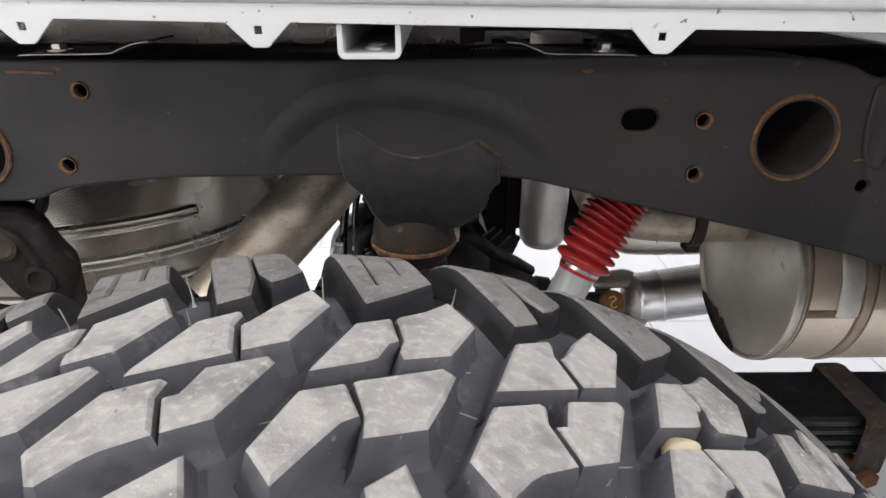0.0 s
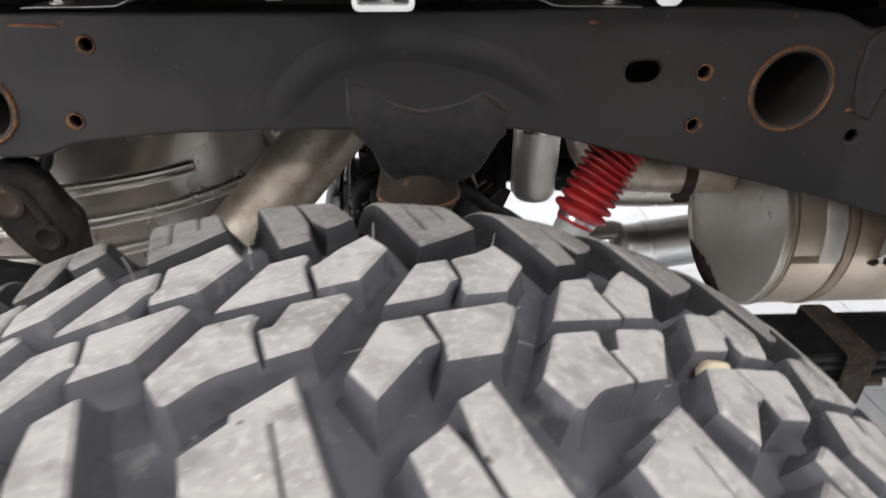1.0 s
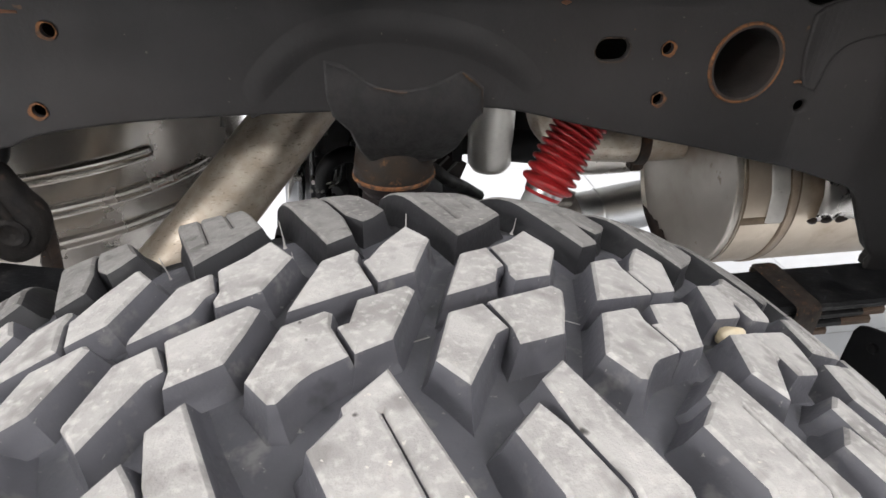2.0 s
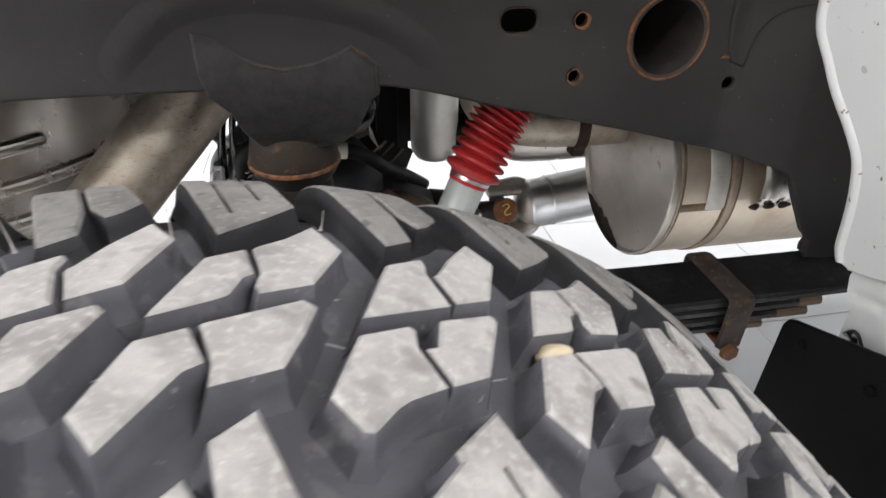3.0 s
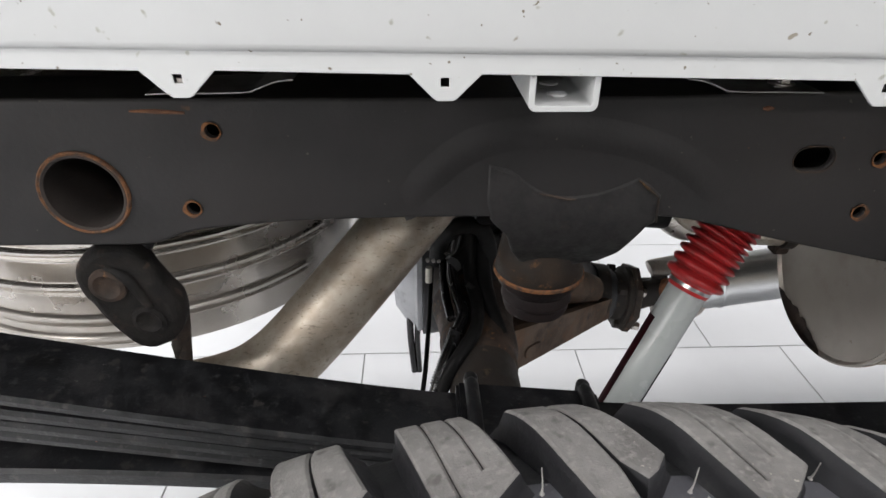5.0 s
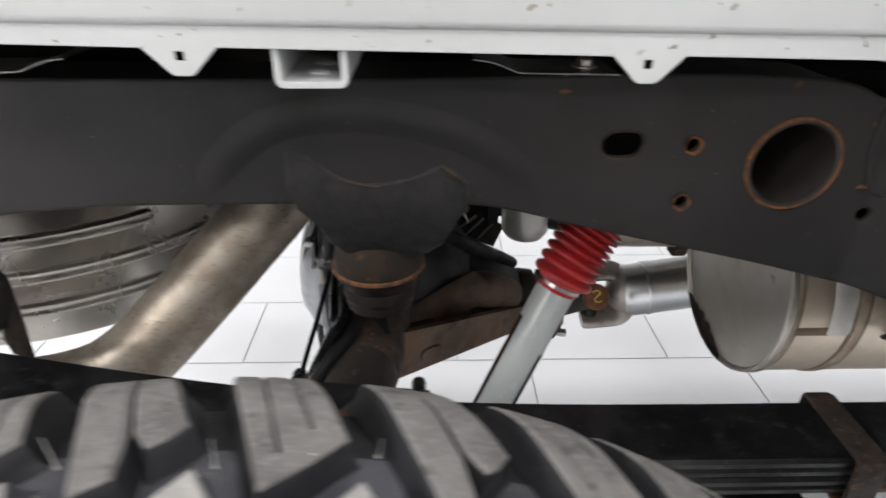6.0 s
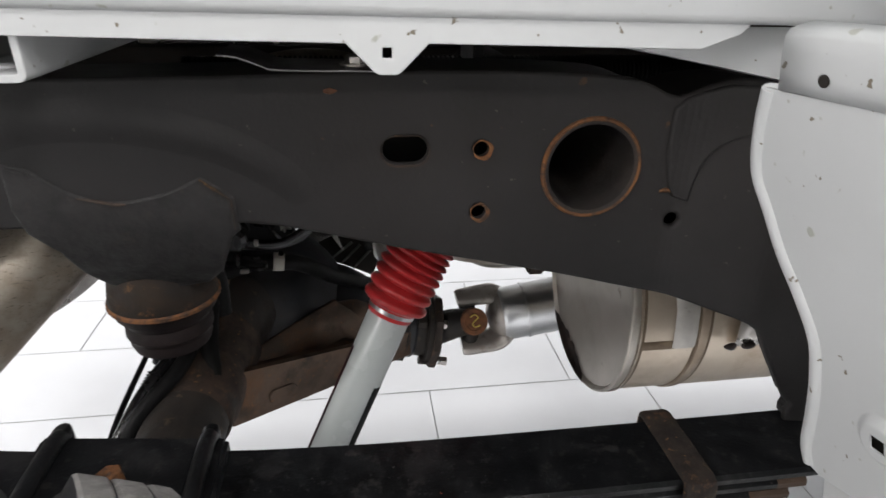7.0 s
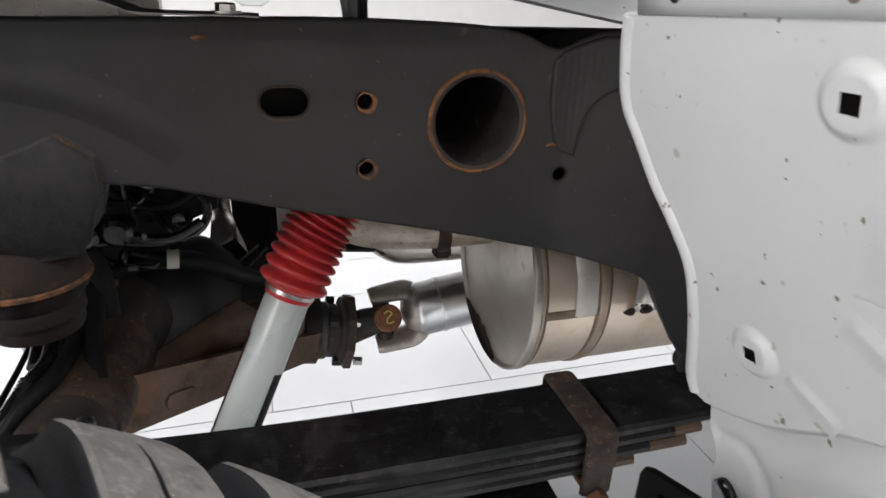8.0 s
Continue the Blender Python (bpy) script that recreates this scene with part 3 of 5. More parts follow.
part("inner_plate", kick(sliced(plate("inner_plate", outline, [circle(x, z, r, 40) for x, z, r in BIG], 0.006, 0.0, Matrix.Translation((0, RAIL_Y + RAIL_D, 0)) @ XZ), "x", KICK)), FRAME_PAINT, rail)


def flange(name, line, lift):
    P = smooth_line([(x, 0, z) for x, z in line], 3)
    verts, faces = [], []
    for p in P:
        for y, dz in ((RAIL_Y + 0.005, 0), (RAIL_Y + RAIL_D, 0), (RAIL_Y + RAIL_D, lift), (RAIL_Y + 0.005, lift)):
            verts.append((p.x, y, p.z + dz))
    for i in range(len(P) - 1):
        for k in range(4):
            a, b = 4 * i + k, 4 * i + (k + 1) % 4
            faces.append((a, b, b + 4, a + 4))
    return part(name, kick(mesh_of(name, verts, faces)), FRAME_PAINT, rail)


flange("bottom_flange", RAIL_LOW, 0.005)
flange("top_flange", RAIL_TOP, -0.005)
for x, z, r in BIG:
    part("cross_tube", lathe("cross_tube", [(0.004, r - 0.0005), (0.60, r - 0.0005), (0.60, 0.0), (0.597, 0.0), (0.597, r - 0.004), (-0.001, r - 0.004), (-0.002, r - 0.002), (-0.001, r), (0.001, r)],
                             (x, RAIL_Y, z), (0, 1, 0), 48, caps=False), TUBE_STEEL, rail, smooth=True)
    part("weld_ring", lathe("weld_ring", [(0.002, r + 0.0016), (-0.0014, r + 0.0012), (-0.0024, r), (-0.0016, r - 0.0020)], (x, RAIL_Y, z), (0, 1, 0), 48, caps=False), WELD_RUST, rail, "rusty weld ring", True)
for i, (x, z) in enumerate(SMALL):
    if i == 2:
        continue
    s = 1 if x > 0 else -1
    rim_line = [(x + 0.0012 * s + 0.0071 * (1 + 0.07 * math.sin(5 * a + i)) * math.cos(a), z - 0.0007 + 0.0071 * (1 + 0.07 * math.sin(4 * a + 2 * i)) * math.sin(a)) for a in np.linspace(0, 2 * math.pi, 28, endpoint=False)]
    part("hole_edge", plate("hole_edge", rim_line, [circle(x, z, 0.0054, 20)], 0.0014, 0.0, Matrix.Translation((0, RAIL_Y - 0.0004, 0)) @ XZ), WELD_RUST, rail, "rusty hole edge")
slot_rim = slot(0.309, 0.9385, 0.0325, 0.0203)
part("hole_edge", plate("hole_edge", [(x + 0.0004, z - 0.0010) for x, z in slot(0.309, 0.9385, 0.0338, 0.0214)], [slot_rim], 0.0012, 0.0, Matrix.Translation((0, RAIL_Y - 0.0002, 0)) @ XZ), RUST_DARK, rail)

# bump stop bracket welded to the rail
bracket = part("bump_stop_bracket", plate("bracket", [(p.x, p.y) for p in smooth_line([(0.060, 0.933, 0), (0.074, 0.929, 0), (0.096, 0.913, 0), (0.120, 0.9065, 0), (0.150, 0.911, 0), (0.175, 0.9215, 0)], 4)]
               + [(0.184, 0.916), (0.193, 0.908), (0.1935, 0.885), (0.188, 0.880), (0.182, 0.866), (0.174, 0.846), (0.162, 0.833), (0.135, 0.829), (0.108, 0.829), (0.094, 0.834), (0.085, 0.850), (0.078, 0.872), (0.064, 0.888), (0.060, 0.905)],
               (), 0.006, 0.0022, Matrix.Translation((0, RAIL_Y + 0.0016, 0)) @ XZ), BRACKET_PAINT, rail)


def tuck(me):
    """The foot of the bracket folds in under the rail."""
    for v in me.vertices:
        f = min(max((0.906 - v.co.z) / 0.074, 0.0), 1.0)
        v.co.y += 0.030 * f * f
    return me


tuck(sliced(bracket.data, "z", [0.907 - 0.004 * k for k in range(20)]))
rows = [(0.193, 0.886), (0.188, 0.880), (0.182, 0.866), (0.174, 0.846), (0.162, 0.833), (0.135, 0.829), (0.108, 0.829), (0.094, 0.834), (0.085, 0.850), (0.078, 0.872), (0.064, 0.888)]
verts = [(x, y, z + 0.0008) for x, z in rows for y in (RAIL_Y, RAIL_Y + 0.055)]
part("bracket_side", tuck(mesh_of("bracket_side", verts, [(2 * i, 2 * i + 1, 2 * i + 3, 2 * i + 2) for i in range(len(rows) - 1)])), BRACKET_PAINT, rail, smooth=True)
for a, b in (((0.175, 0.8038, 0.9225), (0.192, 0.8038, 0.9085)), ((0.193, 0.8038, 0.908), (0.1938, 0.802, 0.887)), ((0.098, 0.8038, 0.9120), (0.124, 0.8038, 0.9065)), ((0.117, 0.8038, 0.9070), (0.127, 0.8038, 0.9068)), ((0.062, 0.8038, 0.9325), (0.074, 0.8038, 0.929))):
    part("weld_bead", sweep("weld_bead", [a, [(p + q) / 2 for p, q in zip(a, b)], b], [0.0007, 0.0013, 0.0007], 8, 5), (CUP_STEEL if b[0] > 0.15 else RUST_DARK) if b[0] > 0.12 else BRACKET_PAINT, rail, "weld bead", True)
# pressed swage round the bracket and a lapped joint further forward
arc = smooth_line([(-0.012, 0, 0.904), (-0.002, 0, 0.909), (0.014, 0, 0.927), (0.044, 0, 0.950), (0.085, 0, 0.9605), (0.135, 0, 0.959), (0.185, 0, 0.947), (0.220, 0, 0.928), (0.240, 0, 0.910), (0.246, 0, 0.905)], 6)
verts, faces, W = [], [], 13
for i, p in enumerate(arc):
    d = (arc[min(i + 1, len(arc) - 1)] - arc[max(i - 1, 0)]).normalized()
    side_way = Vector((-d.z, 0, d.x))
    fade = min(1.0, i / 16, (len(arc) - 1 - i) / 16)
    fade = fade * fade * (3 - 2 * fade)
    for k in range(W):
        f = 2 * k / (W - 1) - 1
        q = p + side_way * (0.017 * f)
        verts.append((q.x, RAIL_Y + 0.0003 - 0.0026 * fade * (0.5 + 0.5 * math.cos(math.pi * f)), q.z))
for i in range(len(arc) - 1):
    for k in range(W - 1):
        a = i * W + k
        faces.append((a, a + 1, a + W + 1, a + W))
part("swage", mesh_of("swage", verts, faces), FRAME_PAINT, rail, "", True)
gusset = [(0.5165, 0.8985), (0.508, 0.9015), (0.503, 0.912), (0.4985, 0.935), (0.4985, 0.964), (0.505, 0.9695), (0.530, 0.980), (0.56, 0.9815), (0.66, 0.962), (0.66, 0.957)]
gusset += [(p.x, p.y) for p in smooth_line([(0.63, 0.9575, 0), (0.58, 0.9575, 0), (0.549, 0.952, 0), (0.532, 0.943, 0), (0.522, 0.929, 0), (0.518, 0.913, 0)], 4)]
part("gusset", kick(sliced(plate("gusset", gusset, (), 0.007, 0.0022, Matrix.Translation((0, RAIL_Y + 0.0006, 0)) @ XZ), "x", KICK)), FRAME_PAINT, rail)
part("rust_spot", sweep("rust_spot", [(0.4965, RAIL_Y - 0.0002, 0.9035), (0.501, RAIL_Y - 0.0004, 0.9045), (0.507, RAIL_Y - 0.0002, 0.9030)], [0.0008, 0.0020, 0.0007], 8, 4), WELD_RUST, rail, "spot of surface rust", True)
part("rust_streak", sweep("rust_streak", [(-0.198, RAIL_Y, 0.9775), (-0.18, RAIL_Y, 0.9772), (-0.160, RAIL_Y, 0.976)], [0.0008, 0.0018, 0.001], 8, 4), RUST, rail, "streak of surface rust", True)
part("rust_spot", sweep("rust_spot", [(0.2575, RAIL_Y, 0.978), (0.2615, RAIL_Y, 0.978), (0.266, RAIL_Y, 0.9782)], [0.0008, 0.0022, 0.0006], 8, 4), RUST, rail, "spot of surface rust", True)

# ---------------------------------------------------------------- truck bed
bed = thing("truck_bed", (0.1, 0.744, 1.03), "white painted pickup bed side with a tabbed wheel arch lip", "truck bed")
LIP_Y = 0.744


def lip_z(x):
    return 1.0220 - 0.0135 * (x + 0.2) / 0.9


def tab(x):
    z = lip_z(x)
    return [(x - 0.0215, z), (x - 0.0070, z - 0.0145), (x - 0.0045, z - 0.0160), (x + 0.0045, z - 0.0160), (x + 0.0070, z - 0.0145), (x + 0.0215, z)]


TABS = (-0.478, -0.135, 0.0215, 0.295)
lip_line = [(-1.1, lip_z(-1.1))]
for x in TABS:
    lip_line += tab(x)
lip_line += [(0.470, lip_z(0.47)), (0.492, lip_z(0.47) + 0.008), (0.505, 1.0330), (-1.1, 1.0460)]
squares = [[(x - 0.0035, lip_z(x) - 0.0085), (x + 0.0028, lip_z(x) - 0.0085), (x + 0.0028, lip_z(x) - 0.0020), (x - 0.0035, lip_z(x) - 0.0020)] for x in TABS]
part("arch_lip", plate("arch_lip", lip_line, squares, 0.0022, 0.0006, Matrix.Translation((0, LIP_Y, 0)) @ XZ), WHITE_PAINT, bed, "white lip with square clip holes")


def skin(name, rows, material, parent, label="", thick=0.0):
    """A sheet through rows of points."""
    n = len(rows[0])
    verts = [p for r in rows for p in r]
    faces = [(i * n + k, i * n + k + 1, (i + 1) * n + k + 1, (i + 1) * n + k) for i in range(len(rows) - 1) for k in range(n - 1)]
    ob = part(name, mesh_of(name, verts, faces), material, parent, label, True)
    if thick:
        so = ob.modifiers.new("thick", "SOLIDIFY")
        so.thickness, so.offset = thick, 0
    return ob


# outer skin above the lip: a soft step, then the side leaning out
rows = []
for x in np.linspace(-1.1, 0.62, 24):
    z = 1.0342 - 0.0105 * (x + 0.2) / 0.9
    rows.append([(x, LIP_Y - 0.0004, z - 0.0004), (x, LIP_Y - 0.0022, z), (x, LIP_Y - 0.0040, z + 0.0016), (x, LIP_Y - 0.0046, z + 0.0042), (x, LIP_Y - 0.0052, z + 0.010), (x, LIP_Y - 0.008, z + 0.03),
                 (x, LIP_Y - 0.014, z + 0.09), (x, LIP_Y - 0.020, z + 0.20), (x, LIP_Y - 0.020, z + 0.36), (x, LIP_Y - 0.014, z + 0.56)])
skin("side_skin", rows, WHITE_PAINT, bed, "", 0.0018)
# Lengthened forward, out of view, to shade the floor ahead of the arch.
part("bed_floor", box("bed_floor", (-1.3, LIP_Y + 0.016, 1.022), (1.9, 1.95, 1.060), 0.001), UNDERBODY, bed, "dark bed floor underside")
# Dark sheet added to block the bright far wall under the bed.
part("bed_blocker", box("bed_blocker", (-1.1, 1.24, 0.86), (1.0, 1.27, 0.952), 0.002), UNDERBODY, bed, "dark sheet added to block the view under the bed")
# Second added blocker, closing the same gap further left and higher.
part("bed_blocker", box("bed_blocker", (-1.1, 1.28, 0.86), (0.178, 1.31, 1.0235), 0.002), SHEET, bed, "bare galvanised sheet added to block the view")
# white square cross tube under the bed, open at its end
def rounded(x0, z0, x1, z1, r, n=4):
    return [(cx + r * math.cos(radians(a0 + 90 * k / n)), cz + r * math.sin(radians(a0 + 90 * k / n)))
            for cx, cz, a0 in ((x1 - r, z1 - r, 0), (x0 + r, z1 - r, 90), (x0 + r, z0 + r, 180), (x1 - r, z0 + r, 270)) for k in range(n + 1)]


o, w = (0.0735, 0.9945, 0.1163, 1.0390), 0.0030
cross_tube = part("cross_tube", plate("cross_tube", rounded(*o, 0.0045), [rounded(o[0] + w, o[1] + w, o[2] - w, o[3] - w, 0.0022)], 0.95, 0.0005, Matrix.Translation((0, 0.747 + 0.475, 0)) @ XZ), WHITE_PAINT, bed, "white square tube open at its end", True)
for y in (0.772, 0.800):
    part("tube_bolt", lathe("tube_bolt", [(0, 0.0068), (0.0012, 0.0065), (0.0022, 0.004), (0.0024, 0.0)], (0.096, y, 0.9982), (0, 0, 1), 18, caps=False), WHITE_PAINT, cross_tube, smooth=True)
part("far_rail", box("far_rail", (-1.3, 1.79, 0.77), (1.9, 1.85, 0.934), 0.004), UNDERBODY, bed, "dark opposite frame rail")
part("outrigger", box("outrigger", (0.3715, 0.90, 0.978), (0.3795, 0.96, 1.0235), 0.001), BLACK_PAINT, bed)
part("hanger_plate", plate("hanger_plate", [(0.485, 0.915), (0.515, 0.915), (0.520, 1.0235), (0.470, 1.0235)], (), 0.003, 0.0005, Matrix.Translation((0, 1.87, 0)) @ XZ), WHITE_PAINT, bed, "pale sheet hanger under the bed")
# shaded flange behind the lip, running into the front wall of the arch
rows = []
for k in range(13):
    f = k / 12
    x = 0.425 + 0.145 * f
    y = 0.790 - 0.032 * f ** 2
    rows.append([(x, y - 0.004, 1.0400), (x, y - 0.001, 1.020 - 0.014 * f), (x, y - 0.001, 1.0115 - 0.0255 * f), (x, y + 0.012, 1.0105 - 0.0255 * f)])
skin("shaded_flange", rows, WHITE_PAINT, bed, "", 0.0016)

# front wall of the wheel arch
PANEL = Matrix(((0.0947, -0.2365, -0.967, 0.4812), (-0.9955, -0.0225, -0.092, 0.698), (0, 0.9714, -0.2376, 0.999), (0, 0, 0, 1)))


def on_panel(u, v, w=0.0):
    return PANEL @ Vector((u, v, w))


edge = [(0.000, 0.000), (-0.0046, -0.0195), (-0.006, -0.0463), (0.0045, -0.067), (0.016, -0.0884), (0.031, -0.109), (0.043, -0.130), (0.0465, -0.155), (0.0465, -0.1802), (0.045, -0.207), (0.048, -0.219)]
foot = [(0.060, -0.2205), (0.080, -0.2135), (0.103, -0.2025), (0.125, -0.187), (0.1415, -0.174), (0.165, -0.163), (0.20, -0.156), (0.26, -0.15), (0.34, -0.15)]
left = [(p.x, p.y) for p in smooth_line([(a, b, 0) for a, b in edge], 4)]
low = [(p.x, p.y) for p in smooth_line([(a, b, 0) for a, b in foot], 3)]
DIMPLES = ((0.1305, -0.0230, 0.0043, 0.0158, 0.78), (0.0945, -0.1600, 0.0042, 0.0148, 0.95))
arch_front = part("arch_front", plate("arch_front", left + low + [(0.34, 0.012), (0.15, 0.006)], [circle(u, v, r, 28) for u, v, q, r, a in DIMPLES], 0.0018, 0.0005, PANEL), WHITE_PAINT, bed, "white arch wall with specks of dirt")
part("rolled_edge", sweep("rolled_edge", None, 0.0052, 10, line=[on_panel(u + 0.0045, v, -0.0020) for u, v in left]), WHITE_PAINT, arch_front, smooth=True)
for u, v, q, r, a in DIMPLES:
    dish = lathe("dish", [(0.0036 * (0.5 + 0.5 * math.cos(math.pi * k / 14)) - 0.00006, r * (0.62 + 0.42 * k / 14)) for k in range(15)], (0, 0, 0), (0, 0, 1), 36, caps=False)
    dish.transform(PANEL @ Matrix.Translation((u, v, 0.0010)))
    dimple = part("dimple", dish, WHITE_PAINT, arch_front, "raised dimple with a square hole", True)
    part("dimple_top", plate("dimple_top", circle(u, v, r * 0.625, 36), [circle(u, v, q * 1.35, 4, turn=a)], 0.0010, 0.0, PANEL @ Matrix.Translation((0, 0, 0.0041))), WHITE_PAINT, arch_front)
    # dark disc behind the square hole, in place of the shade inside
    part("hole_shade_disc", lathe("back", [(0, 0.03), (0.001, 0.03)], on_panel(u, v, -0.010), PANEL.to_3x3() @ Vector((0, 0, -1)), 20), UNDERBODY, arch_front)
# shallow ridges pressed into the wall
for (u0, v0), (u1, v1), wide in (((0.114, -0.1630), (0.143, -0.1735), 0.0075), ((0.138, -0.1150), (0.172, -0.1290), 0.0085), ((0.150, -0.060), (0.154, -0.100), 0.0140)):
    verts, faces = [], []
    d = Vector((u1 - u0, v1 - v0)).normalized()
    for i in range(17):
        f = i / 16
        fade = math.sin(math.pi * f) ** 0.6 if 0 < f < 1 else 0.0
        for k in range(11):
            g = 2 * k / 10 - 1
            h = 0.0011 * fade * (0.5 + 0.5 * math.cos(math.pi * g)) * (1.4 if g > 0 else 1.0)
            verts.append(on_panel(u0 + (u1 - u0) * f - d.y * wide * g, v0 + (v1 - v0) * f + d.x * wide * g, 0.0009 + h))
    for i in range(16):
        for k in range(10):
            a = i * 11 + k
            faces.append((a, a + 1, a + 12, a + 11))
    part("pressed_ridge", mesh_of("pressed_ridge", verts, faces), WHITE_PAINT, arch_front, smooth=True)
# rolled foot of the wall and the panel below it, with a groove pressed round a pad
def ease(f):
    f = min(max(f, 0.0), 1.0)
    return f * f * (3 - 2 * f)


GROOVE = smooth_line([(0.066, -0.249, 0), (0.0856, -0.2425, 0), (0.0985, -0.2475, 0), (0.1055, -0.266, 0), (0.108, -0.30, 0), (0.110, -0.36, 0)], 6)
rows = []
for d in (0.0, 0.0012, 0.0025, 0.004, 0.006, 0.008, 0.010, 0.012, 0.014, 0.0165, 0.019, 0.0215, 0.024, 0.0265, 0.029, 0.032, 0.035, 0.038, 0.042, 0.047, 0.053, 0.06, 0.07, 0.085, 0.105, 0.14, 0.19):
    row = []
    for i in range(57):
        g = (i / 56) ** 1.7
        u = 0.060 + 0.28 * g
        v = float(np.interp(u, [p[0] for p in low], [p[1] for p in low])) - d
        u += (float(np.interp(-v, (0.22, 0.226, 0.238, 0.25, 0.257, 0.265, 0.279, 0.296, 0.33, 0.42), (0.060, 0.057, 0.0535, 0.058, 0.0655, 0.0675, 0.064, 0.0625, 0.064, 0.07))) - 0.060) * (1 - g) ** 6
        w = -0.0125 * ease(d / 0.013) + 0.0080 * ease((d - 0.012) / 0.030) - 0.004 * ease((d - 0.05) / 0.14)
        near = min((p.x - u) ** 2 + (p.y - v) ** 2 for p in GROOVE) ** 0.5
        w -= 0.0030 * math.exp(-(near / 0.0042) ** 2)
        row.append(on_panel(u, v, w))
    rows.append(row)
skin("arch_foot", rows, WHITE_PAINT, bed, "", 0.0016)
clip = part("trim_clip", sweep("trim_clip", [on_panel(0.0615, -0.2935, -0.008), on_panel(0.0690, -0.2870, -0.004), on_panel(0.0765, -0.2805, -0.002), on_panel(0.0815, -0.2865, -0.002), on_panel(0.0880, -0.2985, -0.003), on_panel(0.094, -0.312, -0.005)], [0.0010, 0.0024, 0.0046, 0.0042, 0.0038, 0.0034], 12, 6), GLOSSY_PLASTIC, bed, "small black trim clip", True)
for k in range(4):
    part("barb", lathe("barb", [(-0.0006, 0.0036), (-0.0003, 0.0050), (0.0006, 0.0050), (0.0009, 0.0036)], on_panel(0.0835 + 0.0022 * k, -0.290 - 0.0042 * k, -0.002), PANEL.to_3x3() @ Vector((0.48, -0.88, 0)), 14, caps=False), BLACK_RUBBER, clip)
# upper closing panel above the seam
rows = []
for u in np.linspace(0.0125, 0.34, 14):
    rows.append([on_panel(u, 0.0012 + 0.03 * u, 0.0012), on_panel(u + 0.0005, 0.010 + 0.03 * u, 0.0010), on_panel(u + 0.0010, 0.020 + 0.03 * u, 0.0008), on_panel(u + 0.0014, 0.0265 + 0.03 * u, 0.0), on_panel(u + 0.0016, 0.0285 + 0.03 * u, -0.0016), on_panel(u + 0.0016, 0.0292 + 0.03 * u, -0.0045), on_panel(u + 0.0016, 0.0292 + 0.03 * u, -0.0140)])
upper = skin("arch_upper", rows, WHITE_PAINT, bed, "", 0.0016)
# drain holes drawn as flat dark discs, their inner shade as colour
for u, v in ((0.0400, 0.0108), (0.0880, 0.0200)):
    part("drain_hole_disc", lathe("drain_hole_disc", [(0, 0.0030), (0.0006, 0.0030)], on_panel(u, v, 0.0022), PANEL.to_3x3() @ Vector((0, 0, 1)), 20), UNDERBODY, upper)

# Unseen body block ahead of the arch, added to shade the floor.
part("unseen_body_block", box("unseen_body_block", (0.66, 0.33, 0.52), (2.40, 0.60, 1.38), 0.01), WHITE_PAINT, bed, "unseen white body side ahead of the arch, shading the floor")

# bed mounting straps on the rail
def strap(x, flip=1, name="mounting_strap"):
    t = thing(name, (x, 0.83, 0.99), "thin bare steel strap bolted on top of the rail", "mounting strap", "mounting straps")
    pts = [(x - 0.082 * flip, 0.803, 1.0000), (x - 0.070 * flip, 0.803, 0.9985), (x - 0.056 * flip, 0.803, 0.9935), (x - 0.046 * flip, 0.803, 0.9912), (x + 0.006 * flip, 0.803, 0.9905), (x + 0.020 * flip, 0.803, 0.990)]
    P = smooth_line(pts, 4)
    verts, faces = [], []
    for p in P:
        for dy, dz in ((0, -0.0005), (0.05, -0.0005), (0.05, 0.0005), (0, 0.0005)):
            verts.append((p.x, p.y + dy, p.z + dz))
    for i in range(len(P) - 1):
        for k in range(4):
            a, b = 4 * i + k, 4 * i + (k + 1) % 4
            faces.append((a, b, b + 4, a + 4))
    part("strip", mesh_of("strip", verts, faces), DULL_STEEL, t)
    part("bolt", hexagon((x, 0.826, 0.9915), (0, 0, 1), 0.0062, 0.0058), STEEL, t, "hex bolt")
    part("washer", lathe("washer", [(0, 0.0095), (0.0014, 0.0095)], (x, 0.826, 0.991), (0, 0, 1), 20), STEEL, t)


strap(0.278)
strap(-0.163, -1)

# ---------------------------------------------------------------- leaf spring
spring = thing("leaf_spring", (0.1, 0.76, 0.70), "black painted multi-leaf rear spring with rusty clamps", "leaf spring")
TOP = [(-0.75, 0.900), (-0.60, 0.860), (-0.45, 0.822), (-0.315, 0.790), (-0.185, 0.7605), (-0.08, 0.738), (0.03, 0.7185), (0.16, 0.7035), (0.27, 0.6975), (0.38, 0.6955), (0.52, 0.695), (0.66, 0.6955), (0.80, 0.700), (1.0, 0.710)]


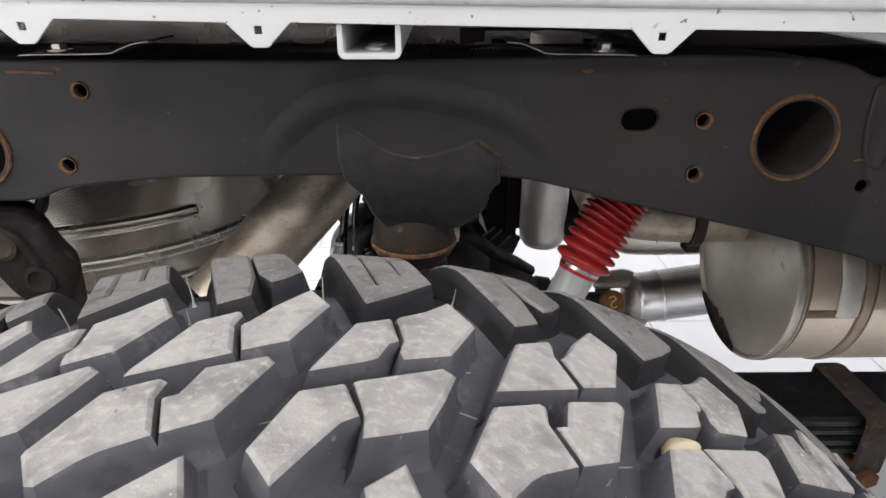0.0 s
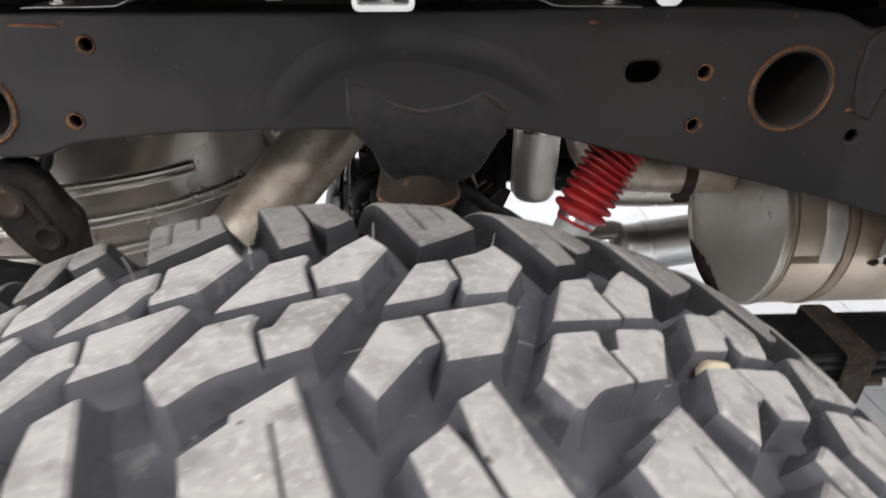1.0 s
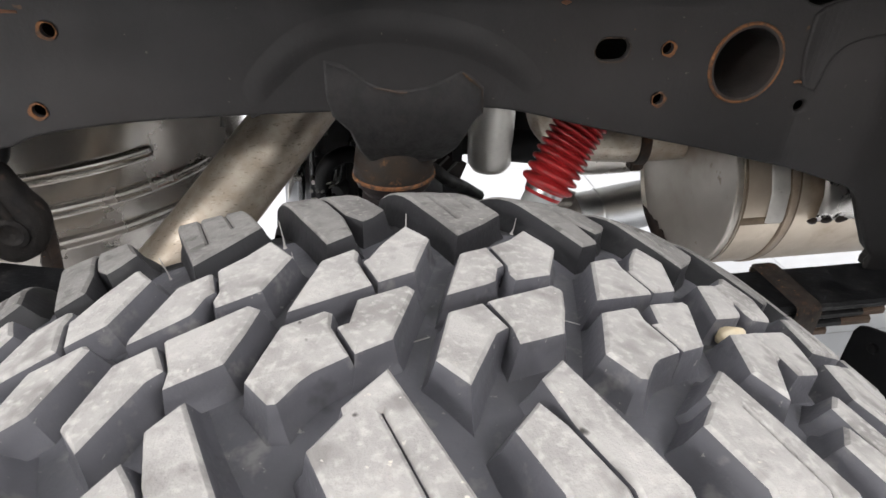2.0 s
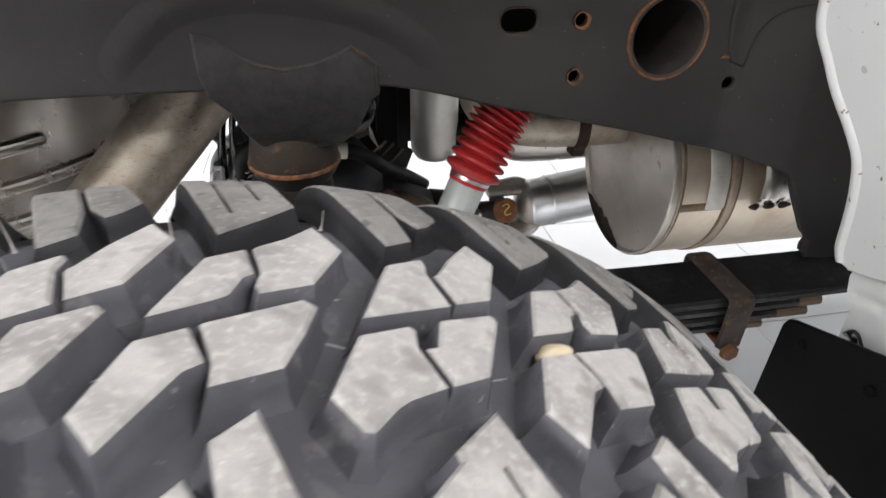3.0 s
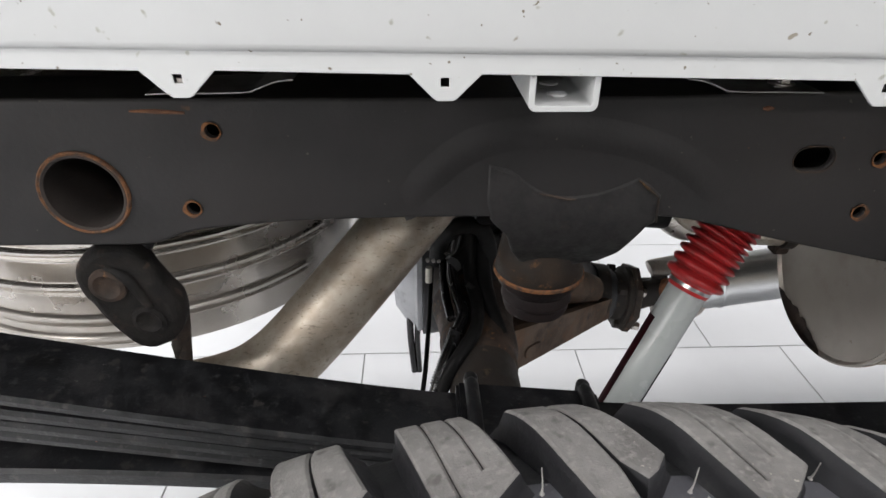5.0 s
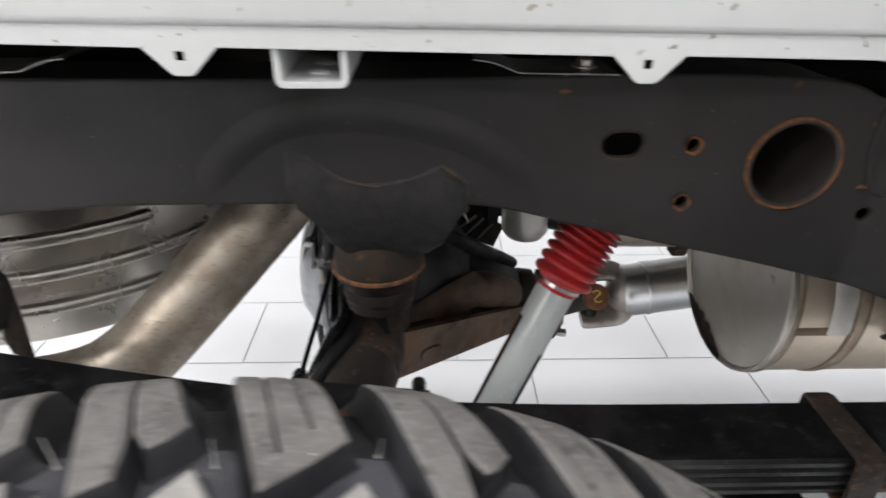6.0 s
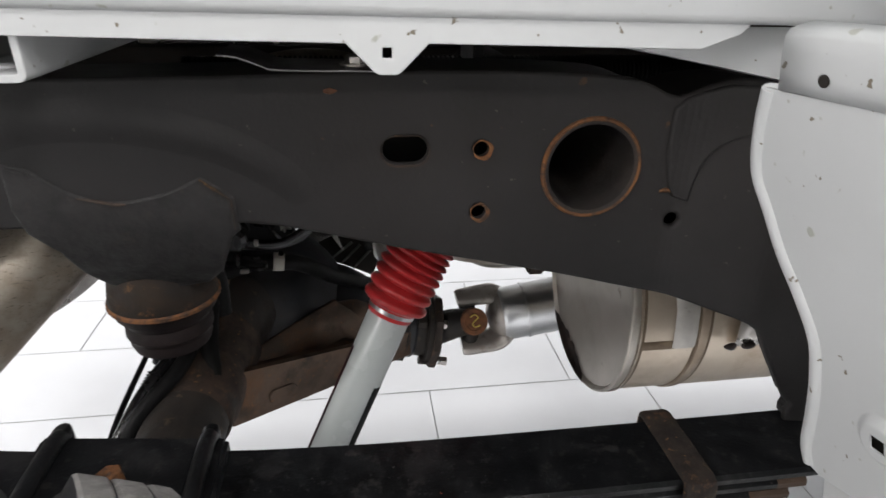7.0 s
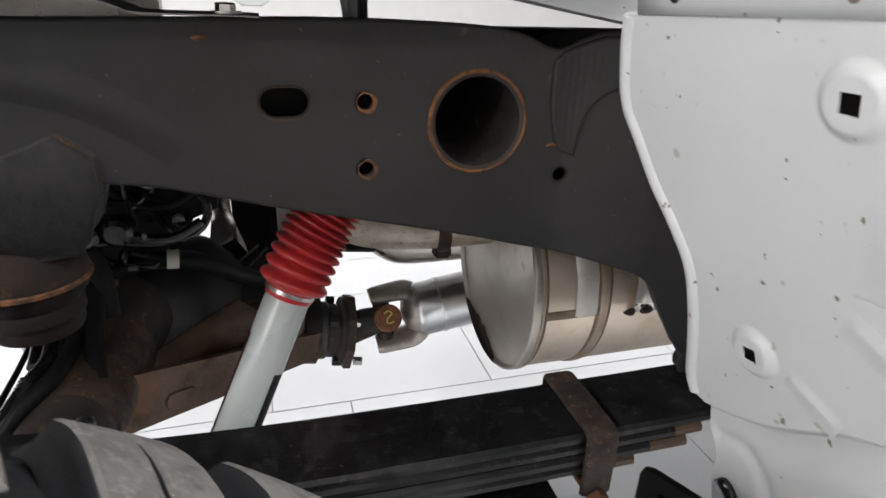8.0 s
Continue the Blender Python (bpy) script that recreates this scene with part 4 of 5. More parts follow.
def leaf(drop, x0, x1, thick, y0=0.724, y1=0.795, bend=0.0, name="leaf", material=SPRING_PAINT, label=""):
    xs = np.linspace(x0, x1, 40)
    curve = smooth_line([(x, 0, z) for x, z in TOP], 8)
    cx, cz = [p.x for p in curve], [p.z for p in curve]
    verts, faces = [], []
    b = 0.0030
    for x in xs:
        z = float(np.interp(x, cx, cz)) - drop - (bend if x < 0.11 else 0.6 * bend if name == "helper_leaf" else 0.0) * (x - 0.11) ** 2
        t = thick
        for y, dz in ((y0, -b), (y0 + b, 0), (y1 - b, 0), (y1, -b), (y1, -t + b), (y1 - b, -t), (y0 + b, -t), (y0, -t + b)):
            verts.append((x, y, z + dz))
    n = len(xs)
    for i in range(n - 1):
        for k in range(8):
            a, c = 8 * i + k, 8 * i + (k + 1) % 8
            faces.append((a, c, c + 8, a + 8))
    faces.append(tuple(reversed(range(8))))
    faces.append(tuple(range(8 * (n - 1), 8 * n)))
    return part(name, mesh_of(name, verts, faces), material, spring, label, smooth=True)


leaf(0.0, -0.75, 1.0, 0.0105)
leaf(0.0112, -0.62, 0.625, 0.0105, 0.725, 0.794, bend=0.030)
leaf(0.0224, -0.52, 0.612, 0.0105, 0.7245, 0.7945, bend=0.034)
leaf(0.0336, -0.42, 0.565, 0.0105, 0.726, 0.793, bend=0.045)
leaf(0.0455, -0.40, 0.50, 0.017, 0.725, 0.794, bend=0.205, name="helper_leaf")


for drop, x0, x1, y0, y1 in ((0.0112, 0.600, 0.6256, 0.7247, 0.7943), (0.0224, 0.578, 0.6126, 0.7242, 0.7948), (0.0336, 0.548, 0.5656, 0.7257, 0.7933)):
    leaf(drop - 0.0002, x0, x1, 0.0109, y0, y1, name="leaf_tip", material=AXLE_RUST, label="rusty leaf tip")


def clamp(x):
    loop = [(0.7185, 0.640), (0.7180, 0.668), (0.7180, 0.6925), (0.7195, 0.6968), (0.7240, 0.6985), (0.760, 0.6988), (0.795, 0.6985), (0.7995, 0.6968), (0.8010, 0.6925), (0.8010, 0.668), (0.8005, 0.640)]
    strap = bmesh.new()
    prof = [(-0.0135, -0.0010), (-0.0122, 0.0022), (-0.0095, 0.0030), (0.0095, 0.0030), (0.0122, 0.0022), (0.0135, -0.0010)]
    rings = []
    for k, (y, z) in enumerate(loop):
        a, b = loop[max(k - 1, 0)], loop[min(k + 1, len(loop) - 1)]
        out = Vector((0, -(b[1] - a[1]), b[0] - a[0])).normalized()
        w = 1.0 + 0.05 * noise.noise(Vector((k * 0.7, 2.0, 0)))
        rings.append([strap.verts.new(Vector((x + px * w, y, z)) + out * po) for px, po in prof])
    for r0, r1 in zip(rings, rings[1:]):
        for k in range(6):
            strap.faces.new((r0[k], r0[(k + 1) % 6], r1[(k + 1) % 6], r1[k]))
    strap.faces.new(rings[0])
    strap.faces.new(rings[-1][::-1])
    bmesh.ops.recalc_face_normals(strap, faces=strap.faces)
    c = part("spring_clamp", strap, CLAMP_STEEL, spring, "rusty steel spring clamp", True)
    part("clamp_bolt", sweep("clamp_bolt", [(x, 0.713, 0.636), (x, 0.806, 0.636)], 0.006, 12, 1), RUST, c, "rusty clamp bolt", True)
    part("bolt_head", hexagon((x, 0.7165, 0.636), (0, -1, 0), 0.0095, 0.007), RUST, c)
    # solid dark disc gives the hole its shade
    part("clamp_hole_disc", lathe("clamp_hole_disc", [(0, 0.0024), (0.0006, 0.0024)], (x + 0.003, 0.7165, 0.668), (0, -1, 0), 12), UNDERBODY, c)


clamp(0.527)
for x, z in ((-0.75, 0.895), (1.0, 0.707)):
    part("spring_eye", lathe("spring_eye", [(0.718, 0.018), (0.72, 0.022), (0.80, 0.022), (0.802, 0.018)], (x, 0, z), (0, 1, 0), 20), BLACK_PAINT, spring, smooth=True)
    part("shackle", box("shackle", (x - 0.02, 0.80, z - 0.02), (x + 0.02, 0.812, z + 0.06), 0.003), BLACK_PAINT, spring)
# spring seat, U-bolts and centre bolt over the axle
seat = part("spring_seat", box("spring_seat", (0.035, 0.720, 0.632), (0.150, 0.799, 0.660), 0.004), BLACK_PAINT, spring, smooth=True)
SLOPE = Matrix(((1, 0, 0, 0), (0, 1, 0, 0), (-0.115, 0, 1, 0.0115), (0, 0, 0, 1)))
part("top_plate", box("top_plate", (0.036, 0.722, 0.704), (0.168, 0.797, 0.7215), 0.003, SLOPE), SPRING_PAINT, spring, smooth=True)
for x, top in ((0.050, 0.7310), (0.155, 0.7200)):
    part("u_bolt", sweep("u_bolt", [(x, 0.721, 0.56), (x, 0.721, top - 0.014), (x, 0.724, top - 0.005), (x, 0.733, top), (x, 0.760, top + 0.001), (x, 0.786, top), (x, 0.795, top - 0.004), (x, 0.799, top - 0.014), (x, 0.799, 0.56)], 0.0064, 12), SPRING_PAINT, spring, smooth=True)
part("centre_nut", hexagon((0.100, 0.750, 0.7210), (-0.11, 0, 1), 0.0088, 0.011), WELD_RUST, spring, "rusty centre bolt nut")

# ---------------------------------------------------------------- bump stop
stop = thing("bump_stop", (0.118, 0.862, 0.80), "black ribbed rubber bump stop in a rusty steel cup", "bump stop")
AX = Vector((0.118, 0.866, 0.0))
part("cup", lathe("cup", [(0.888, 0.033), (0.850, 0.034), (0.836, 0.0372), (0.822, 0.0395), (0.8075, 0.0418), (0.8045, 0.0408), (0.812, 0.038)], AX, (0, 0, 1), 40), CUP_STEEL, stop, "dark steel cup with rust patches", True)
part("cup_rim", lathe("cup_rim", [(0.8080, 0.0416), (0.8065, 0.0430), (0.8040, 0.0430), (0.8030, 0.0416)], AX, (0, 0, 1), 40, caps=False), WELD_RUST, stop, "rusty rolled rim", True)
part("rubber", lathe("rubber", [(0.806, 0.0395), (0.796, 0.0388), (0.790, 0.0335), (0.787, 0.0322), (0.784, 0.0335), (0.777, 0.0340), (0.774, 0.0318), (0.771, 0.0312), (0.768, 0.0318), (0.763, 0.0300), (0.760, 0.024), (0.758, 0.013), (0.757, 0.0)], AX, (0, 0, 1), 36), STOP_RUBBER, stop, smooth=True)

# ---------------------------------------------------------------- shock absorber
shock = thing("shock_absorber", (0.19, 0.875, 0.49), "pale grey shock absorber with a red ribbed rubber boot", "shock absorber")
S_TOP, S_DIR = Vector((0.304, 0.928, 0.739)), Vector((-0.420, -0.195, -0.886)).normalized()
part("body_tube", lathe("body_tube", [(0.0, 0.0205), (0.003, 0.0215), (0.30, 0.0215), (0.305, 0.019)], S_TOP, S_DIR, 40), SHOCK_PAINT, shock, smooth=True)
SU = (Vector((0, 0, 1)) - S_DIR * S_DIR.z).normalized()
SV = S_DIR.cross(SU)


def decal(h0, h1, a0, a1, material, name):
    rows = [[S_TOP + S_DIR * h + (SU * math.cos(radians(a)) + SV * math.sin(radians(a))) * 0.0217 for a in np.linspace(a0, a1, 8)] for h in np.linspace(h0, h1, 8)]
    return skin(name, rows, material, shock)


ribs, h = [], -0.006
for k in range(18):  # wide folds at the foot, tighter ones above
    p, r = max(0.0130 - 0.0011 * k, 0.0076), 0.0332 - 0.0002 * k
    ribs += [(h - f * p, r - d) for f, d in ((0.0, 0.0082), (0.08, 0.0072), (0.17, 0.0036), (0.28, 0.0012), (0.42, 0.0001), (0.56, 0.0), (0.70, 0.0010), (0.82, 0.0034), (0.92, 0.0072))]
    h -= p
boot = lathe("boot", [(0.004, 0.0225), (0.0, 0.0235), (-0.003, 0.0232)] + ribs + [(h, 0.02)], S_TOP, S_DIR, 48)
LEAN = (Vector((1, 0, 0)) - S_DIR * S_DIR.x).normalized()
for v in boot.vertices:  # the boot sags and bends towards its top
    d = v.co - S_TOP
    f = min(max(-d.dot(S_DIR) / 0.10, 0.0), 1.6)
    v.co += S_DIR * (d.dot(LEAN) * 0.26 * min(f, 1.0)) + LEAN * (0.006 * f * f)
part("boot", boot, RED_RUBBER, shock, "red ribbed rubber dust boot", True)
part("clamp_band", lathe("clamp_band", [(-0.0085, 0.0232), (-0.008, 0.0240), (-0.0005, 0.0240), (0.0, 0.0232)], S_TOP, S_DIR, 40, caps=False), ALUMINIUM, shock, "bright metal band", True)
part("lower_eye", lathe("lower_eye", [(-0.022, 0.020), (-0.02, 0.022), (0.02, 0.022), (0.022, 0.020)], S_TOP + S_DIR * 0.318, (0, 1, 0), 24), BLACK_PAINT, shock, smooth=True)
part("upper_stud", sweep("upper_stud", [S_TOP - S_DIR * 0.16, S_TOP - S_DIR * 0.215], 0.009, 12, 1), STEEL, shock)

part("upper_bracket", box("upper_bracket", (0.37, 0.872, 0.915), (0.42, 0.985, 0.945), 0.003), BLACK_PAINT, shock)
part("lower_bracket", sweep("lower_bracket", [S_TOP + S_DIR * 0.318, (0.13, 0.866, 0.51), (AXLE_X, 0.866, AXLE_Z - 0.03)], 0.018, 12, 4), BLACK_PAINT, shock)

decal(0.075, 0.29, 208, 262, BLACK_RUBBER, "dark_decal")
decal(0.045, 0.29, 9, 62, MAROON, "dark_decal")

# ---------------------------------------------------------------- rear axle
axle = thing("rear_axle", (AXLE_X, 1.1, AXLE_Z), "black rear axle housing with surface rust", "rear axle")
DY = 1.322
part("axle_tube", lathe("axle_tube", [(0.50, 0.030), (0.58, 0.032), (0.60, 0.043), (0.985, 0.043), (1.06, 0.046), (1.12, 0.055), (1.18, 0.070)], (AXLE_X, 0, AXLE_Z), (0, 1, 0), 36), FLANGE_STEEL, axle, smooth=True)
part("hub", lathe("hub", [(0.598, 0.050), (0.6045, 0.069), (0.612, 0.069), (0.622, 0.052), (0.66, 0.052), (0.67, 0.043)], (AXLE_X, 0, AXLE_Z), (0, 1, 0), 36), AXLE_PAINT, axle, smooth=True)
part("tube_collar", lathe("tube_collar", [(0.955, 0.0435), (0.958, 0.0455), (0.975, 0.0462), (0.990, 0.0505), (1.020, 0.0520), (1.034, 0.0505), (1.060, 0.0530), (1.10, 0.0600)], (AXLE_X, 0, AXLE_Z - 0.002), (0, 1, 0), 36, caps=False), RUST_DARK, axle, "rust-brown cast collar", True)
part("axle_tube", lathe("axle_tube", [(1.46, 0.070), (1.52, 0.055), (1.58, 0.046), (2.05, 0.044), (2.07, 0.04)], (AXLE_X, 0, AXLE_Z), (0, 1, 0), 36), RUST_DARK, axle, smooth=True)
bm = bmesh.new()
bmesh.ops.create_uvsphere(bm, u_segments=40, v_segments=24, radius=1)
for v in bm.verts:
    c = v.co.copy()
    v.co = Vector((0.128 + c.x * 0.118, DY - 0.01 + c.y * 0.150, AXLE_Z - 0.052 + c.z * 0.104))
    v.co += Vector((0, 0, 0.014 * noise.noise(c * 2.2)))
part("differential", bm, AXLE_PAINT, axle, smooth=True)
for pts, rr in (([(0.098, 1.165, 0.672), (0.090, 1.140, 0.625), (0.086, 1.115, 0.575), (0.092, 1.090, 0.530)], [0.004, 0.008, 0.009, 0.006]),
                ([(0.100, 1.060, 0.565), (0.150, 1.120, 0.520), (0.210, 1.190, 0.500), (0.290, 1.250, 0.470)], [0.026, 0.030, 0.028, 0.022]),
                ([(0.218, 1.205, 0.566), (0.258, 1.228, 0.545), (0.310, 1.262, 0.512)], [0.018, 0.032, 0.026])):
    part("casting_rib", sweep("casting_rib", pts, rr, 14, 8), AXLE_RUST, axle, "rust-brown casting rib", smooth=True)
skin("rib_web", [[(0.088, 1.135, 0.545), (0.135, 1.152, 0.560), (0.185, 1.172, 0.582), (0.236, 1.196, 0.600)], [(0.100, 1.130, 0.530), (0.150, 1.150, 0.540), (0.205, 1.176, 0.560), (0.262, 1.205, 0.572)], [(0.110, 1.128, 0.508), (0.160, 1.152, 0.515), (0.215, 1.182, 0.528), (0.280, 1.220, 0.540)]], AXLE_RUST, axle, "rust-brown casting web", 0.008)
PIN = Vector((0.985, 0.0, -0.16)).normalized()
P0 = Vector((0.13, DY, 0.496))
part("pinion_nose", lathe("pinion_nose", [(-0.10, 0.040), (-0.085, 0.075), (-0.06, 0.098), (-0.03, 0.111), (0.0, 0.116), (0.06, 0.110), (0.11, 0.101), (0.14, 0.090), (0.165, 0.074), (0.185, 0.060), (0.20, 0.053), (0.206, 0.050), (0.235, 0.050), (0.240, 0.046)], P0, PIN, 40), AXLE_PAINT, axle, smooth=True)
part("seal_ring", lathe("seal_ring", [(0.196, 0.054), (0.198, 0.058), (0.222, 0.058), (0.224, 0.054)], P0, PIN, 36), FLANGE_STEEL, axle, smooth=True)
part("companion_flange", lathe("companion_flange", [(0.232, 0.040), (0.236, 0.046), (0.254, 0.047), (0.257, 0.050), (0.2575, 0.058), (0.259, 0.0595), (0.266, 0.0595), (0.267, 0.058)], P0, PIN, 36), FLANGE_STEEL, axle, "black cast flange", True)
part("flange_plate", lathe("flange_plate", [(0.2660, 0.030), (0.2665, 0.065), (0.268, 0.067), (0.2790, 0.067), (0.2805, 0.065), (0.281, 0.030)], P0, PIN, 8), CLAMP_STEEL, axle, "brown square flange")
for k in range(4):
    a = radians(45 + 90 * k)
    part("flange_bolt", hexagon(P0 + PIN * 0.280 + Vector((0, math.cos(a), math.sin(a))) * 0.054, PIN, 0.0085, 0.014), STEEL, axle)
    part("flange_bolt", hexagon(P0 + PIN * 0.243 + Vector((0, math.cos(a), math.sin(a))) * 0.054, PIN, 0.0095, 0.014), FLANGE_STEEL, axle)
low0, low1 = Vector((0.112, 1.010, 0.540)), Vector((0.352, 1.278, 0.437))
across = Vector((0.72, -0.65, 0.1)).normalized() * 0.006
web = []
for f in (0.0, 0.25, 0.5, 0.75, 1.0):
    p = low0.lerp(low1, f)
    up = Vector((0, 0, 0.075 - 0.030 * f))
    web.append([p - across, p + across, p + across + up, p - across + up])
verts = [q for r in web for q in r]
faces = [(4 * i + k, 4 * i + (k + 1) % 4, 4 * i + 4 + (k + 1) % 4, 4 * i + 4 + k) for i in range(4) for k in range(4)] + [(0, 1, 2, 3), (19, 18, 17, 16)]
web_part = part("web", mesh_of("web", verts, faces), AXLE_RUST, axle, "rust-brown strengthening web")
part("web_pad", plate("web_pad", slot(0, 0, 0.046, 0.020), (), 0.003, 0.001, Matrix.Translation((0.170, 1.062, 0.541)) @ Matrix(((0.648, 0, -0.72, 0), (0.72, 0.1, 0.65, 0), (-0.27, 0.99, -0.1, 0), (0, 0, 0, 1)))), AXLE_RUST, web_part)
part("rear_cover", lathe("rear_cover", [(0.0, 0.112), (0.012, 0.114), (0.016, 0.104), (0.030, 0.096), (0.048, 0.070), (0.056, 0.0)], (AXLE_X - 0.070, DY - 0.065, AXLE_Z - 0.022), (-1, 0, 0), 36, caps=False), GREY_CASTING, axle, "bare grey rounded cover", True)
part("cover_flange", lathe("cover_flange", [(-0.10, 0.10), (-0.02, 0.116), (0.0, 0.119), (0.006, 0.119), (0.008, 0.110)], (AXLE_X - 0.067, DY - 0.065, AXLE_Z - 0.022), (-1, 0, 0), 36, caps=False), AXLE_PAINT, axle, smooth=True)

# ---------------------------------------------------------------- drive shaft
shaft = thing("drive_shaft", (0.6, DY, 0.5), "bare aluminium drive shaft with a universal joint", "drive shaft")
U = Vector((0.466, DY, 0.469))
SD = Vector((0.988, 0.0, 0.150)).normalized()
CAP, ARM = Vector((0.02, -0.87, 0.49)).normalized(), Vector((-0.07, 0.49, 0.87)).normalized()
part("tube", lathe("tube", [(0.052, 0.030), (0.058, 0.044), (0.066, 0.0485), (0.100, 0.0485), (0.102, 0.0505), (0.107, 0.0505), (0.109, 0.0490), (1.3, 0.0490), (1.31, 0.03)], U, SD, 48), ALUMINIUM, shaft, smooth=True)
for s in (-1, 1):
    arm = [(0.066, 0.026), (0.054, 0.035), (0.042, 0.0410), (0.012, 0.0425), (-0.010, 0.0428), (-0.018, 0.0425)]
    part("yoke_arm", sweep("yoke_arm", [U + SD * a + ARM * (s * b) for a, b in arm], [0.027, 0.030, 0.028, 0.025, 0.0235, 0.0205], 18, 5, flat=0.50), YOKE, shaft, "dull bare steel yoke", True)
    part("flange_yoke_arm", sweep("flange_yoke_arm", [P0 + PIN * 0.272 + CAP * (s * 0.018), U - SD * 0.030 + CAP * (s * 0.026), U + SD * 0.006 + CAP * (s * 0.030)], [0.027, 0.025, 0.021], 14, 5), FLANGE_STEEL, shaft, "", True)
part("yoke_root", lathe("yoke_root", [(0.034, 0.012), (0.040, 0.030), (0.052, 0.042), (0.064, 0.046)], U, SD, 36), YOKE, shaft, smooth=True)
joint = part("joint_cross", lathe("joint_cross", [(-0.050, 0.0), (-0.050, 0.0155), (-0.046, 0.0175), (0.046, 0.0175), (0.050, 0.0155), (0.050, 0.0)], U, CAP, 28), RUST, shaft, "rusty universal joint", True)
part("joint_cross", lathe("joint_cross", [(-0.040, 0.0), (-0.040, 0.015), (0.040, 0.015), (0.040, 0.0)], U, ARM, 24), FLANGE_STEEL, shaft, "", True)
part("bearing_cap", lathe("bearing_cap", [(0.032, 0.0240), (0.050, 0.0240), (0.053, 0.0222), (0.0535, 0.0160), (0.0525, 0.0150), (0.0525, 0.0)], U, CAP, 28), RUST, shaft, "rusty bearing cap", True)
YC, RT = U + CAP * 0.0540, SD
UPW = CAP.cross(RT) * -1 if CAP.cross(RT).z < 0 else CAP.cross(RT)
part("paint_mark", sweep("paint_mark", [YC + RT * a + UPW * b for a, b in ((-0.006, 0.009), (0.002, 0.012), (0.007, 0.006), (0.0, 0.001), (-0.004, -0.004), (-0.001, -0.009), (0.008, -0.008))], 0.0013, 6, 5), YELLOW_PAINT, shaft, "yellow paint squiggle")

# ---------------------------------------------------------------- exhaust
muffler = thing("muffler", (0.75, 1.03, 0.70), "large round bare steel muffler with heat-browned skin", "muffler")
MC = Vector((0.0, 1.03, 0.70))
part("shell", lathe("shell", [(0.552, 0.128), (1.25, 0.128)], MC, (1, 0, 0), 64, caps=False), MUFFLER_SKIN, muffler, smooth=True)
part("end_cap", lathe("end_cap", [(0.5595, 0.1290), (0.553, 0.1305), (0.550, 0.1300), (0.549, 0.1275), (0.554, 0.124), (0.5575, 0.10), (0.559, 0.0)], MC, (1, 0, 0), 64, caps=False), MUFFLER_CAP, muffler, "dull steel end cap", True)
part("seam_band", lathe("seam_band", [(0.5590, 0.1285), (0.5594, 0.1308), (0.5612, 0.1308), (0.5620, 0.1285)], MC, (1, 0, 0), 64, caps=False), EXHAUST, muffler, smooth=True)
part("strap", lathe("strap", [(0.6265, 0.1280), (0.6270, 0.1296), (0.6290, 0.1303), (0.6350, 0.1303), (0.6370, 0.1296), (0.6375, 0.1280)], MC, (1, 0, 0), 64, caps=False), STRAP_STEEL, muffler, "heat-browned steel strap", True)
for x, w in ((0.6250, 0.0016), (0.6390, 0.0020), (0.5645, 0.0016), (0.5535, 0.0010)):
    part("stained_seam", lathe("stained_seam", [(x - w, 0.1281), (x - w * 0.5, 0.1289), (x + w * 0.5, 0.1289), (x + w, 0.1281)], MC, (1, 0, 0), 64, caps=False), HEAT_STAIN, muffler, "heat-stained brown seam", True)
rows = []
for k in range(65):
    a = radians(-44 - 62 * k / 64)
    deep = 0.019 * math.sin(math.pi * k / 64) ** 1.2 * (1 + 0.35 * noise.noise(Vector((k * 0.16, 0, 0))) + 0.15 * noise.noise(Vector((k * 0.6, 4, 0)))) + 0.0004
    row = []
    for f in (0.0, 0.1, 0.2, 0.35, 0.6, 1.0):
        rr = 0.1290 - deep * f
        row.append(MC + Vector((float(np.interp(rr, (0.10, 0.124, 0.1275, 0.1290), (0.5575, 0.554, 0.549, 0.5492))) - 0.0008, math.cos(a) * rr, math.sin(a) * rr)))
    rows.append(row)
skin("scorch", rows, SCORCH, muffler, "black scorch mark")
skin("shell_seam", [[MC + Vector((x, -math.cos(radians(a)) * (0.1282 + b), math.sin(radians(a)) * (0.1282 + b))) for a, b in ((-5.4, 0.0), (-3.8, 0.0009), (-1.6, 0.0011), (-0.4, 0.0))] for x in (0.5635, 0.585, 0.60, 0.628)], HEAT_STAIN, muffler)
# holes in the shield: solid dark lumps painted like the shade inside
for k, x in enumerate((0.656, 0.677, 0.699)):
    bm = bmesh.new()
    bmesh.ops.create_icosphere(bm, subdivisions=2, radius=1)
    for v in bm.verts:
        v.co = Vector((x + v.co.x * (0.0075 + 0.001 * k), 0.8890 + v.co.y * 0.0030, 0.6955 + v.co.z * (0.0045 + 0.0025 * v.co.x * (1 - k))))
    part("shield_hole_lump", bm, SCORCH, muffler, "dark lump drawn as a hole", True)
skin("patch", [[MC + Vector((x, -math.cos(a) * (0.130 + dz), math.sin(a) * (0.130 + dz))) for a in (radians(-4), radians(1), radians(15), radians(35), radians(60))] for x, dz in ((0.5975, 0.0), (0.6010, 0.0020), (0.6190, 0.0020), (0.6235, 0.0))], PATCH_STEEL, muffler, "dull grey sheet steel patch")
rows = []
for x in np.linspace(0.665, 1.2, 26):
    k = 0.004 * math.sin((x - 0.665) * 95)
    rows.append([MC + Vector((x, -math.cos(radians(a)) * (0.131 + b), math.sin(radians(a)) * (0.131 + b))) for a, b in ((-5, 0.0), (-3, 0.004 + k), (2, 0.006 + k), (12, 0.008), (30, 0.008), (60, 0.006))])
skin("shield", rows, STEEL, muffler, "crimped bright heat shield", 0.001)

